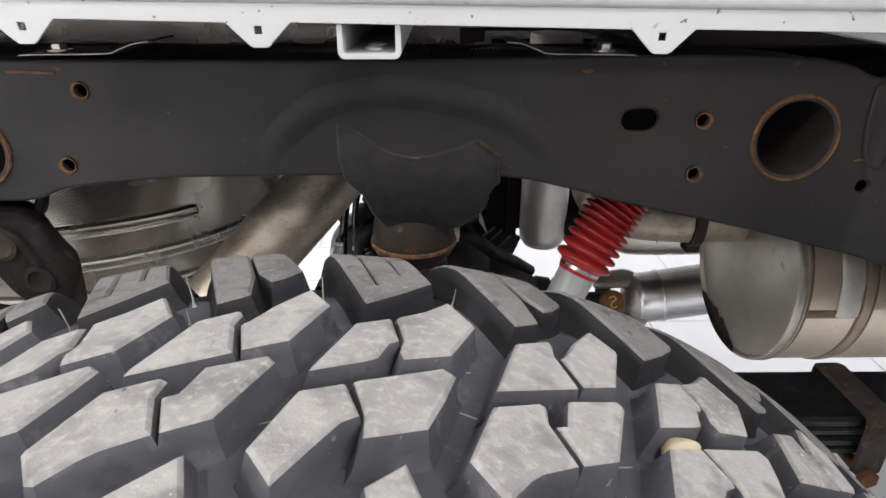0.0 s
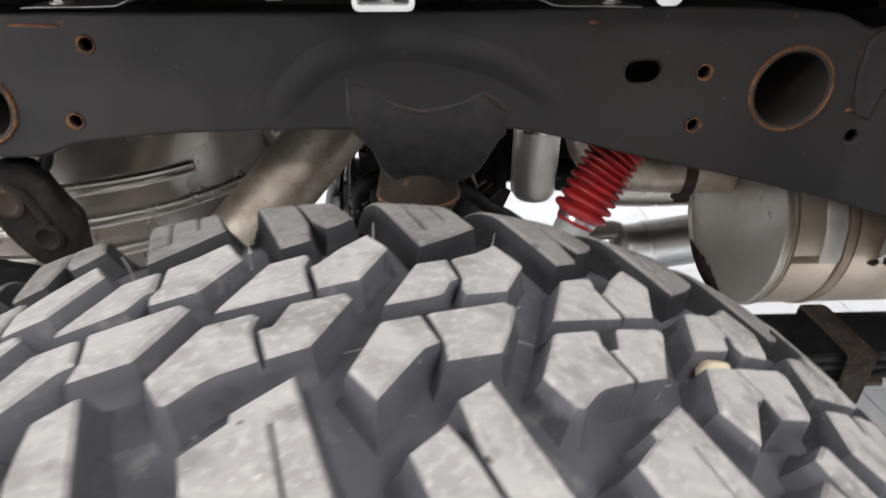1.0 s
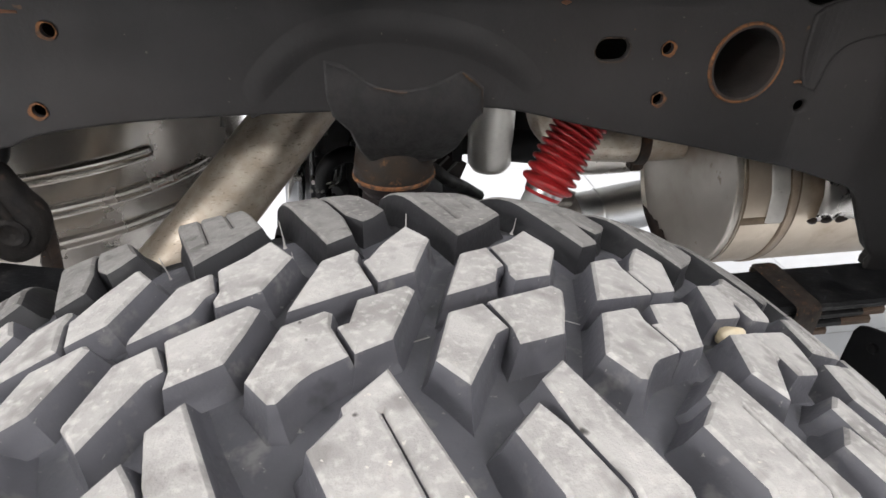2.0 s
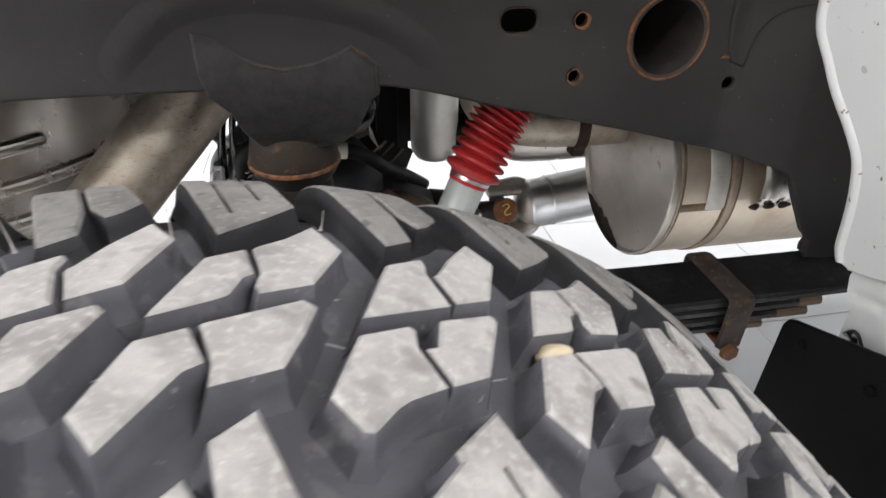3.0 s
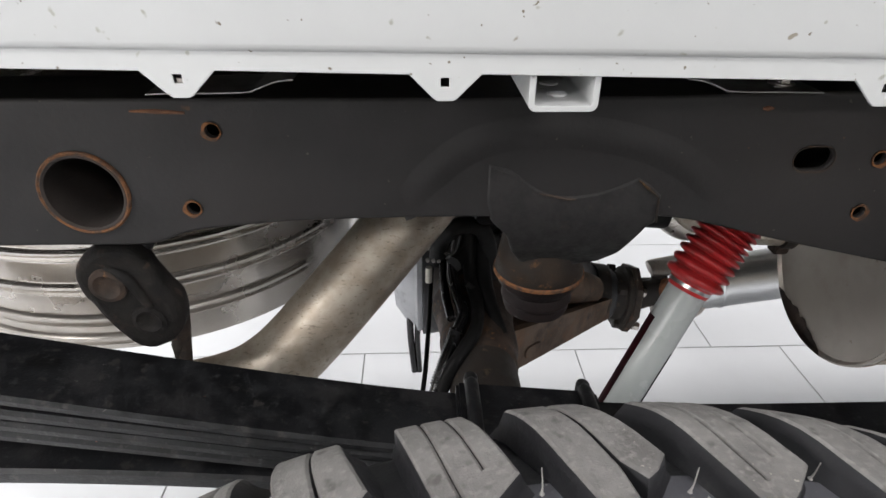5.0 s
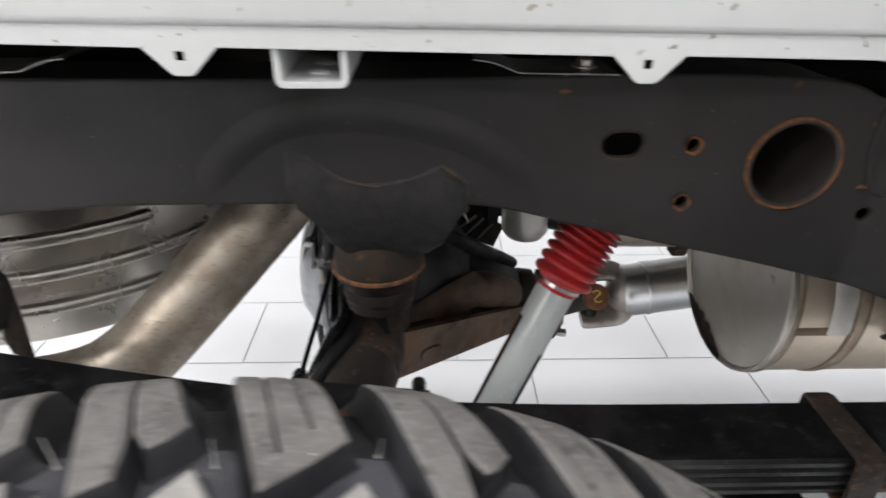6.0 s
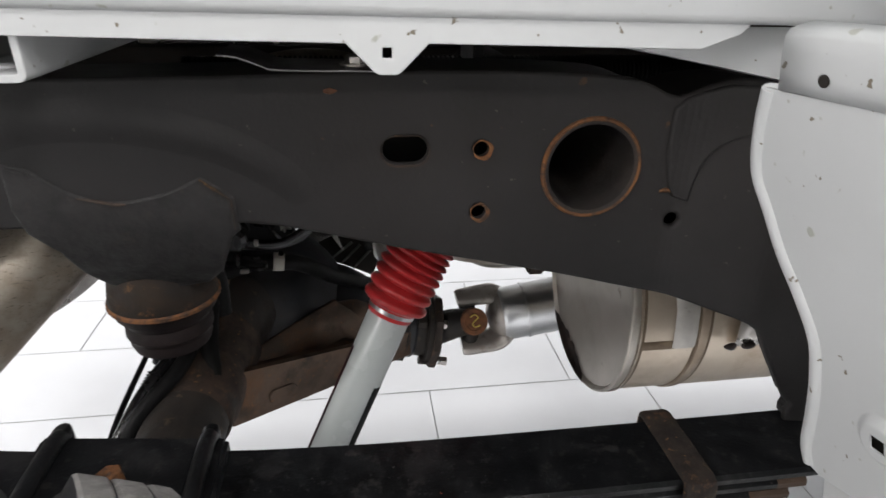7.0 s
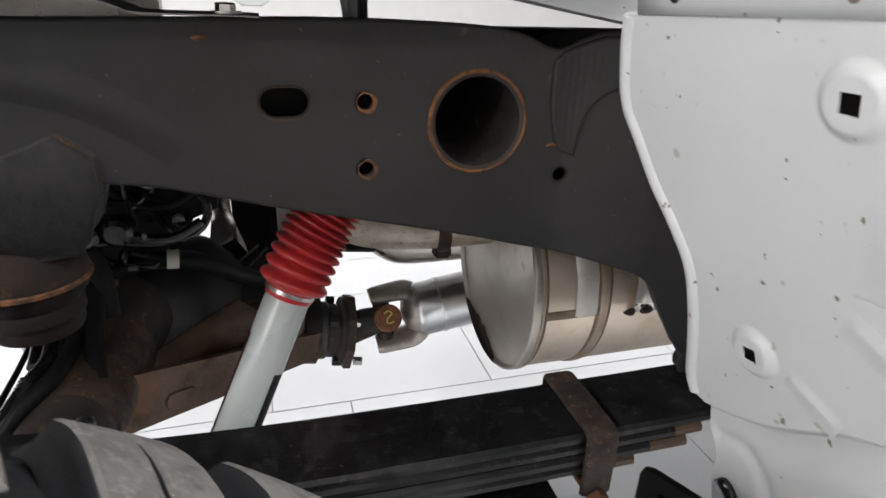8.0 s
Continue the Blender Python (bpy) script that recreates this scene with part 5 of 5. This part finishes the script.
part("hanger_rod", sweep("hanger_rod", [(0.64, 1.03, 0.826), (0.64, 0.95, 0.87), (0.64, 0.85, 0.88)], 0.007, 10), BLACK_PAINT, muffler, smooth=True)

pipe = thing("exhaust_pipe", (-0.1, 0.93, 0.72), "stained bare steel exhaust pipe bent over the axle", "exhaust pipe")
part("tail_pipe", sweep("tail_pipe", [(0.30, 1.16, 0.895), (0.265, 1.17, 0.915), (0.20, 1.15, 0.918), (0.13, 1.08, 0.900), (0.048, 1.003, 0.862), (-0.009, 0.970, 0.807), (-0.077, 0.928, 0.739), (-0.131, 0.899, 0.687), (-0.165, 0.884, 0.664), (-0.198, 0.872, 0.655), (-0.24, 0.860, 0.653), (-0.32, 0.850, 0.653), (-0.60, 0.845, 0.650), (-0.95, 0.845, 0.650)], 0.0400, 32, 8), EXHAUST, pipe, smooth=True)
part("inlet_pipe", sweep("inlet_pipe", [(0.56, 1.075, 0.745), (0.50, 1.083, 0.740), (0.44, 1.088, 0.741), (0.395, 1.093, 0.749), (0.366, 1.098, 0.773), (0.353, 1.10, 0.82), (0.340, 1.12, 0.868), (0.30, 1.16, 0.895)], 0.034, 24, 6), EXHAUST, pipe, smooth=True)
part("pipe_clamp", lathe("pipe_clamp", [(-0.008, 0.0345), (-0.007, 0.0385), (0.007, 0.0385), (0.008, 0.0345)], (0.499, 1.083, 0.740), (0.99, -0.12, 0), 28, caps=False), RUST_DARK, pipe, smooth=True)
part("clamp_lug", box("clamp_lug", (0.488, 1.070, 0.693), (0.510, 1.090, 0.708), 0.003), RUST_DARK, pipe)

hanger = thing("exhaust_hanger", (-0.245, 0.838, 0.80), "black rubber exhaust hanger with a bent steel rod", "exhaust hanger")
hang = plate("rubber_block", [(p.x, p.y) for p in smooth_line([(-0.284, 0.826, 0), (-0.273, 0.842, 0), (-0.256, 0.849, 0), (-0.241, 0.845, 0), (-0.231, 0.830, 0), (-0.225, 0.813, 0), (-0.217, 0.799, 0), (-0.216, 0.779, 0), (-0.230, 0.760, 0), (-0.248, 0.757, 0), (-0.261, 0.770, 0), (-0.277, 0.802, 0)], 5, True)], (), 0.026, 0.008, Matrix.Translation((0, 0.838, 0)) @ XZ)
for v in hang.vertices:
    v.co += Vector((0.0020 * noise.noise(v.co * 70), 0.0030 * noise.noise(v.co * 45 + Vector((3, 0, 0))), 0.0020 * noise.noise(v.co * 60)))
part("rubber_block", hang, DUSTY_RUBBER, hanger, smooth=True)
part("rib", sweep("rib", [(-0.262, 0.8275, 0.836), (-0.246, 0.8255, 0.826), (-0.236, 0.8255, 0.806), (-0.229, 0.8275, 0.786)], [0.003, 0.005, 0.005, 0.003], 10, 5), DUSTY_RUBBER, hanger, smooth=True)
for x, z, r, mt in ((-0.263, 0.819, 0.0115, RUST_DARK), (-0.236, 0.782, 0.0110, DUSTY_RUBBER)):
    part("bush", lathe("bush", [(-0.004, r + 0.006), (0.003, r + 0.004), (0.004, r), (0.0025, r - 0.002), (0.0015, r - 0.005), (0.001, 0.0)], (x, 0.826, z), (0, -1, 0), 24, caps=False), mt, hanger, "dusty round bush", smooth=True)
part("rod", sweep("rod", [(-0.256, 0.835, 0.826), (-0.243, 0.842, 0.836), (-0.236, 0.846, 0.843), (-0.230, 0.851, 0.855), (-0.222, 0.852, 0.90)], 0.0060, 10), BLACK_PAINT, hanger, smooth=True)
part("rod", sweep("rod", [(-0.236, 0.830, 0.786), (-0.226, 0.832, 0.802), (-0.217, 0.836, 0.803), (-0.215, 0.842, 0.788), (-0.221, 0.850, 0.757), (-0.231, 0.860, 0.711), (-0.239, 0.868, 0.67), (-0.243, 0.872, 0.63)], [0.005, 0.006, 0.0070, 0.0075, 0.0075, 0.007, 0.006, 0.006], 12, 6), RUST_DARK, hanger, "brown bent steel rod", True)
part("lug", sweep("lug", [(-0.226, 0.846, 0.752), (-0.230, 0.850, 0.735), (-0.237, 0.856, 0.712)], [0.003, 0.006, 0.002], 10, 5), CLAMP_STEEL, hanger, "", True)

# ribbed round sheet-metal tank behind the axle
tank = thing("ribbed_tank", (-0.39, 1.25, 0.6), "round bare sheet-metal tank with pressed horizontal ribs", "tank")
TC, TR = Vector((-0.39, 1.265, 0)), 0.294
part("shell", lathe("shell", [(0.627, 0.0), (0.627, TR - 0.012), (0.6285, TR - 0.004), (0.632, TR), (0.86, TR), (0.90, TR - 0.004), (0.915, TR - 0.02), (0.918, 0.0)], TC, (0, 0, 1), 128, caps=False), SHEET, tank, smooth=True)


def rib(z, a0, a1):
    """A flat-topped bead pressed out of the shell, with rounded ends."""
    rows, end = [], 0.011 / TR
    for a in np.concatenate((np.linspace(radians(a0), radians(a1) - end, 70), radians(a1) - end * np.array((0.8, 0.55, 0.3, 0.12, 0.0)))):
        f = min((radians(a1) - a) / end, 1.0)
        w = math.sqrt(max(1 - (1 - f) ** 2, 0.0004))
        rows.append([TC + Vector((math.cos(a) * (TR + d * w), math.sin(a) * (TR + d * w), z + u * w)) for u, d in ((-0.0115, -0.0004), (-0.0085, 0.0004), (-0.0066, 0.0036), (-0.0048, 0.0048), (-0.0024, 0.0040), (0.0, 0.0034), (0.0024, 0.0040), (0.0048, 0.0048), (0.0066, 0.0036), (0.0085, 0.0004), (0.0115, -0.0004))])
    return skin("rib", rows, SHEET, tank)


rib(0.6470, -179, -79)
rib(0.6750, -179, -35)
rib(0.7190, -179, -27)
rib(0.7640, -179, -43)

far = thing("steel_canister", (0.34, 1.36, 0.575), "upright bare steel canister with a rounded base", "canister")
part("canister_body", lathe("canister_body", [(0.575, 0.0), (0.575, 0.022), (0.580, 0.034), (0.592, 0.042), (0.61, 0.0435), (0.96, 0.0435)], (0.342, 1.36, 0), (0, 0, 1), 40), PATCH_STEEL, far, smooth=True)
part("canister_seam", lathe("canister_seam", [(0.715, 0.0437), (0.716, 0.0450), (0.724, 0.0450), (0.725, 0.0437)], (0.342, 1.36, 0), (0, 0, 1), 40, caps=False), STEEL, far, smooth=True)
cross = thing("coolant_pipe", (0.6, 1.36, 0.595), "bright steel pipe with a black rubber sleeve beyond the shaft", "pipe")
part("metal_pipe", sweep("metal_pipe", [(0.425, 1.365, 0.628), (0.455, 1.362, 0.622), (0.478, 1.36, 0.606), (0.505, 1.36, 0.597), (0.56, 1.36, 0.594), (0.70, 1.36, 0.594), (1.20, 1.36, 0.60)], [0.026, 0.028, 0.033, 0.038, 0.038, 0.036, 0.036], 28, 5), SHEET, cross, smooth=True)
part("sleeve", sweep("sleeve", [(0.372, 1.368, 0.624), (0.415, 1.365, 0.620), (0.462, 1.362, 0.617)], [0.032, 0.0335, 0.0335], 24, 2), BLACK_RUBBER, cross, "black rubber sleeve", True)
fuel = thing("fuel_tank", (0.3, 1.5, 0.56), "dark moulded fuel tank above the drive shaft", "fuel tank")
part("tank_body", box("tank_body", (0.222, 1.452, 0.562), (0.470, 1.66, 0.94), 0.022), BLACK_RUBBER, fuel, smooth=True)
part("tank_strap", box("tank_strap", (0.285, 1.446, 0.558), (0.305, 1.454, 0.94), 0.001), BLACK_PAINT, fuel)

# ---------------------------------------------------------------- hoses and wires
harness = thing("brake_harness", (0.02, 0.98, 0.72), "bundle of black brake hoses and wires above the axle", "wire harness")
def further(pts):
    """Hoses drawn on a near plane, carried back to above the axle and enlarged to match."""
    c = Vector((0.028, 0.387, 1.098))
    return [c + (Vector(p) - c) * 1.42 for p in pts]


for pts, r, mt in (
        ([(0.030, 0.925, 0.90), (0.010, 0.935, 0.83), (0.004, 0.94, 0.77), (0.000, 0.945, 0.72), (0.000, 0.95, 0.66), (0.004, 0.955, 0.60)], 0.0042, GLOSSY_PLASTIC),
        ([(0.040, 0.925, 0.90), (0.022, 0.935, 0.84), (0.018, 0.94, 0.78), (0.012, 0.945, 0.72), (0.008, 0.95, 0.66), (0.010, 0.955, 0.60)], 0.0036, GLOSSY_PLASTIC),
        ([(0.022, 1.17, 0.70), (0.023, 1.155, 0.645), (0.018, 1.06, 0.622), (0.014, 1.00, 0.612), (0.010, 0.953, 0.600), (0.004, 0.92, 0.575)], 0.0032, BLACK_RUBBER),
        ([(0.030, 1.12, 0.66), (0.034, 1.11, 0.700), (0.048, 1.10, 0.722), (0.070, 1.10, 0.730), (0.090, 1.10, 0.722), (0.100, 1.10, 0.695), (0.102, 1.09, 0.65)], 0.012, BLACK_RUBBER),
        ([(0.060, 1.11, 0.724), (0.052, 1.10, 0.690), (0.050, 1.08, 0.665), (0.054, 1.05, 0.652), (0.060, 1.01, 0.648), (0.052, 0.985, 0.642), (0.040, 0.96, 0.630), (0.028, 0.935, 0.612), (0.016, 0.91, 0.585)], 0.0075, GLOSSY_PLASTIC),
        ([(0.078, 1.12, 0.725), (0.074, 1.10, 0.690), (0.074, 1.07, 0.662), (0.080, 1.03, 0.650), (0.074, 0.98, 0.646), (0.056, 0.95, 0.636), (0.036, 0.93, 0.612), (0.02, 0.91, 0.58)], 0.0088, BLACK_RUBBER),
        ([(0.090, 1.13, 0.72), (0.092, 1.10, 0.685), (0.094, 1.06, 0.656), (0.10, 1.02, 0.642), (0.108, 0.99, 0.625)], 0.0105, BLACK_RUBBER),
        ([(0.040, 1.12, 0.67), (0.038, 1.09, 0.655), (0.040, 1.05, 0.646), (0.045, 1.01, 0.640)], 0.006, GLOSSY_PLASTIC),
        ([(0.052, 1.08, 0.680), (0.085, 1.12, 0.684), (0.13, 1.15, 0.688), (0.180, 1.168, 0.680), (0.210, 1.195, 0.655), (0.235, 1.230, 0.622), (0.260, 1.265, 0.595), (0.285, 1.300, 0.568), (0.320, 1.340, 0.53)], 0.0115, BLACK_RUBBER),
        ([(0.06, 1.10, 0.72), (0.10, 1.13, 0.725), (0.15, 1.15, 0.712), (0.20, 1.16, 0.72), (0.215, 1.17, 0.75), (0.19, 1.18, 0.79)], 0.0055, GLOSSY_PLASTIC),
        ([(0.10, 1.12, 0.83), (0.12, 1.12, 0.79), (0.16, 1.13, 0.765), (0.20, 1.14, 0.775), (0.21, 1.15, 0.81)], 0.0045, BLACK_RUBBER),
        ([(0.08, 1.11, 0.80), (0.11, 1.11, 0.765), (0.135, 1.12, 0.735), (0.175, 1.13, 0.725), (0.21, 1.14, 0.74)], 0.0065, GLOSSY_PLASTIC),
        ([(0.115, 1.10, 0.85), (0.15, 1.10, 0.81), (0.17, 1.11, 0.80), (0.20, 1.12, 0.83)], 0.006, GLOSSY_PLASTIC)):
    part("hose", sweep("hose", further(pts) if pts[0][1] < 1 else pts, r * 1.4 if pts[0][1] < 1 else r, 10, 8), mt, harness, smooth=True)
# Random wires and clips added to scatter small glints over the dark clutter.
rng = random.Random(7)
for k in range(14):
    x, y, z = rng.uniform(0.07, 0.19), rng.uniform(1.105, 1.165), rng.uniform(0.705, 0.79)
    loop = [(x + rng.uniform(-0.03, 0.03), y + rng.uniform(-0.012, 0.012), z + rng.uniform(-0.022, 0.022)) for _ in range(4)]
    part("wire", sweep("wire", loop, rng.uniform(0.0016, 0.0034), 8, 6), GLOSSY_PLASTIC, harness, smooth=True)
for k in range(9):
    c = Vector((rng.uniform(0.08, 0.20), rng.uniform(1.10, 1.13), rng.uniform(0.70, 0.79)))
    q = Vector((rng.uniform(0.002, 0.006), 0.003, rng.uniform(0.002, 0.004)))
    part("glint_clip", box("glint_clip", c - q, c + q, 0.0008), STEEL if k % 3 == 0 else GLOSSY_PLASTIC, harness)
for x, z in ((0.092, 0.748), (0.126, 0.750)):
    part("connector", lathe("connector", [(0.0, 0.0), (0.0, 0.012), (0.004, 0.0165), (0.016, 0.0165), (0.018, 0.014), (0.030, 0.014)], (x, 1.085, z), (0.1, 1, 0.1), 20, caps=False), GLOSSY_PLASTIC, harness, smooth=True)
    part("connector_plug", box("connector_plug", (x - 0.013, 1.11, z - 0.012), (x + 0.013, 1.145, z + 0.03), 0.003), BLACK_PAINT, harness, smooth=True)
for x, z in ((0.003, 0.80), (0.021, 0.795), (0.045, 0.80), (0.008, 0.842), (0.035, 0.85)):
    c = further([(x, 0.928, z)])[0]
    part("metal_clip", box("metal_clip", c - Vector((0.006, 0.010, 0.004)), c + Vector((0.006, 0.010, 0.004)), 0.001), STEEL, harness, "small bright clip")
part("white_sleeve", sweep("white_sleeve", [(0.0178, 1.098, 0.664), (0.0174, 1.098, 0.640)], 0.0048, 10, 1), PALE_TAPE, harness, "short pale sleeve", True)
for x, z, w, h in ((0.042, 0.694, 0.0045, 0.0014), (0.044, 0.688, 0.0042, 0.0012), (0.0235, 0.6825, 0.0022, 0.0030), (0.0155, 0.6830, 0.0020, 0.0028), (0.031, 0.6812, 0.0024, 0.0016)):
    part("metal_clip", box("metal_clip", (x - w, 1.084, z - h), (x + w, 1.088, z + h), 0.0005, Matrix.Translation((x, 0, z)) @ Matrix.Rotation(-0.35, 4, "Y") @ Matrix.Translation((-x, 0, -z))), STEEL, harness, "small bright clip")
for k in range(22):
    f = k / 21
    c = Vector((0.050, 0.984, 0.641)).lerp(Vector((0.024, 0.927, 0.603)), f)
    part("conduit_ring", lathe("conduit_ring", [(-0.0008, 0.0078), (-0.0004, 0.0092), (0.0004, 0.0092), (0.0008, 0.0078)], c, (-0.36, -0.78, -0.52), 14, caps=False), GLOSSY_PLASTIC, harness)
rings = []
for k in range(110):
    rings += [(0.0045 * k, 0.0128), (0.0045 * k + 0.0012, 0.0150), (0.0045 * k + 0.0028, 0.0150), (0.0045 * k + 0.0040, 0.0128)]
part("conduit", lathe("conduit", rings, (0.13, 0.985, 0.960), (1, 0, 0.004), 16), BLACK_RUBBER, harness, "black ribbed conduit above the rail", True)
part("harness_clip", sweep("harness_clip", [(AXLE_X, 1.05, 0.632), (0.080, 1.05, 0.655), (0.066, 1.05, 0.668)], 0.004, 8, 3), BLACK_PAINT, harness)
# Black plate added behind the hoses to block the bright floor.
block = thing("hose_backing", (0.13, 1.2, 0.76), "added black blocking plate with a bright folded sheet above the axle", "bracket")
part("blocking_plate", plate("blocking_plate", [(0.03, 0.70), (0.175, 0.695), (0.195, 0.730), (0.226, 0.742), (0.226, 0.90), (0.03, 0.90)], [circle(0.115, 0.712, 0.008, 16, ry=0.005)], 0.004, 0.001, Matrix.Translation((0, 1.185, 0)) @ XZ), BLACK_PAINT, block)
part("bent_strip", sweep("bent_strip", [(-0.030, 1.20, 0.75), (-0.019, 1.20, 0.716), (-0.004, 1.20, 0.690), (-0.003, 1.20, 0.676), (-0.022, 1.20, 0.640), (-0.024, 1.20, 0.60)], 0.0042, 10, 5, flat=2.2), STEEL, block, "bright bent steel strip", True)
part("block_bolt", hexagon((0.183, 1.15, 0.742), (0, -1, 0), 0.0075, 0.010), STEEL, block)
skin("folded_sheet", [[(0.192, 1.446, 0.70), (0.190, 1.444, 0.64), (0.180, 1.436, 0.575)], [(0.221, 1.450, 0.70), (0.221, 1.447, 0.64), (0.225, 1.440, 0.595)], [(0.2225, 1.452, 0.70), (0.2225, 1.450, 0.64), (0.247, 1.440, 0.560)]], SHEET, fuel, "bright folded sheet", 0.0015)
ridged = skin("skid_plate", [[(0.190, 1.455, 0.585), (0.212, 1.450, 0.543)], [(0.240, 1.455, 0.598), (0.262, 1.450, 0.522)], [(0.318, 1.460, 0.548), (0.298, 1.452, 0.503)]], UNDERBODY, fuel, "dark ridged sheet metal plate", 0.002)
for x0, z0, x1, z1 in ((0.226, 0.546, 0.262, 0.574), (0.241, 0.533, 0.277, 0.568), (0.262, 0.520, 0.296, 0.556)):
    part("ridge", sweep("ridge", [(x0, 1.450, z0), (x1, 1.4535, z1)], [0.0022, 0.0030], 8, 1), DULL_STEEL, ridged)
part("tape_mark", lathe("tape_mark", [(-0.007, 0.0126), (0.007, 0.0126)], (0.167, 1.1605, 0.6845), (0.98, 0.15, -0.14), 16), PALE_TAPE, harness, "pale tape band")

# black splash guard below the arch
guard = thing("splash_guard", (0.54, 0.64, 0.70), "black plastic splash guard bolted below the wheel arch", "splash guard")
YZ = Matrix(((0, 0, 1, 0.515), (1, 0, 0, 0), (0, 1, 0, 0), (0, 0, 0, 1)))  # drawn in y and z, thick along x
part("flap", plate("flap", [(0.6545, 0.60), (0.6535, 0.722), (0.6505, 0.729), (0.6450, 0.7325), (0.60, 0.750), (0.55, 0.769), (0.46, 0.795), (0.40, 0.81), (0.40, 0.50), (0.60, 0.50)], (), 0.005, 0.0015, YZ), BLACK_PLASTIC, guard, smooth=True)
for y, z in ((0.630, 0.722), (0.565, 0.735)):
    part("bolt", lathe("bolt", [(0, 0.005), (0.003, 0.0045), (0.004, 0.0025), (0.0042, 0.0)], (0.5125, y, z), (-1, 0, 0), 18, caps=False), BLACK_PLASTIC, guard, smooth=True)
    part("stay", sweep("stay", [(0.514, y - 0.03, z - 0.07), (0.60, y - 0.045, z - 0.06), (0.672, y - 0.05, z - 0.06)], 0.003, 8, 1), BLACK_PLASTIC, guard)

# ---------------------------------------------------------------- floor tiles, 0.6 by 0.3 m, a third offset from row to row
TW, TH, GAP = 0.6, 0.3, 0.0026
tile_mesh = mesh_of("tile", [(0, 0, 0), (TW - GAP, 0, 0), (TW - GAP, TH - GAP, 0), (0, TH - GAP, 0), (0.001, 0.001, 0.001), (TW - GAP - 0.001, 0.001, 0.001), (TW - GAP - 0.001, TH - GAP - 0.001, 0.001), (0.001, TH - GAP - 0.001, 0.001)],
                    [(0, 1, 5, 4), (1, 2, 6, 5), (2, 3, 7, 6), (3, 0, 4, 7), (4, 5, 6, 7)])
tile_mesh.materials.append(TILE)
near, rest = [], []
row0 = int((Y0 - 1.711) / TH)
for r in range(row0 - 1, int((Y1 - 1.711) / TH) + 1):
    y = 1.711 + r * TH + GAP / 2
    shift = 0.447 - 0.2 * ((r + 1) % 3)
    c0 = int((X0 - shift) / TW)
    for c in range(c0 - 1, int((X1 - shift) / TW) + 1):
        x = shift + c * TW + GAP / 2
        if -2.4 < x < 3.0 and 0.4 < y < 4.9:
            near.append((x, y))
        else:
            rest.append((x, y))
for x, y in near:
    t = new("tile", tile_mesh)
    t.location = (x, y, -0.001)
    t.parent = floor
vs, fs = [], []
for x, y in rest:
    k = len(vs)
    vs += [(x + v.co.x, y + v.co.y, v.co.z - 0.001) for v in tile_mesh.vertices]
    fs += [tuple(k + i for i in p.vertices) for p in tile_mesh.polygons]
tagged(part("tiles_beyond", mesh_of("tiles_beyond", vs, fs), TILE, floor), kind="stuff")
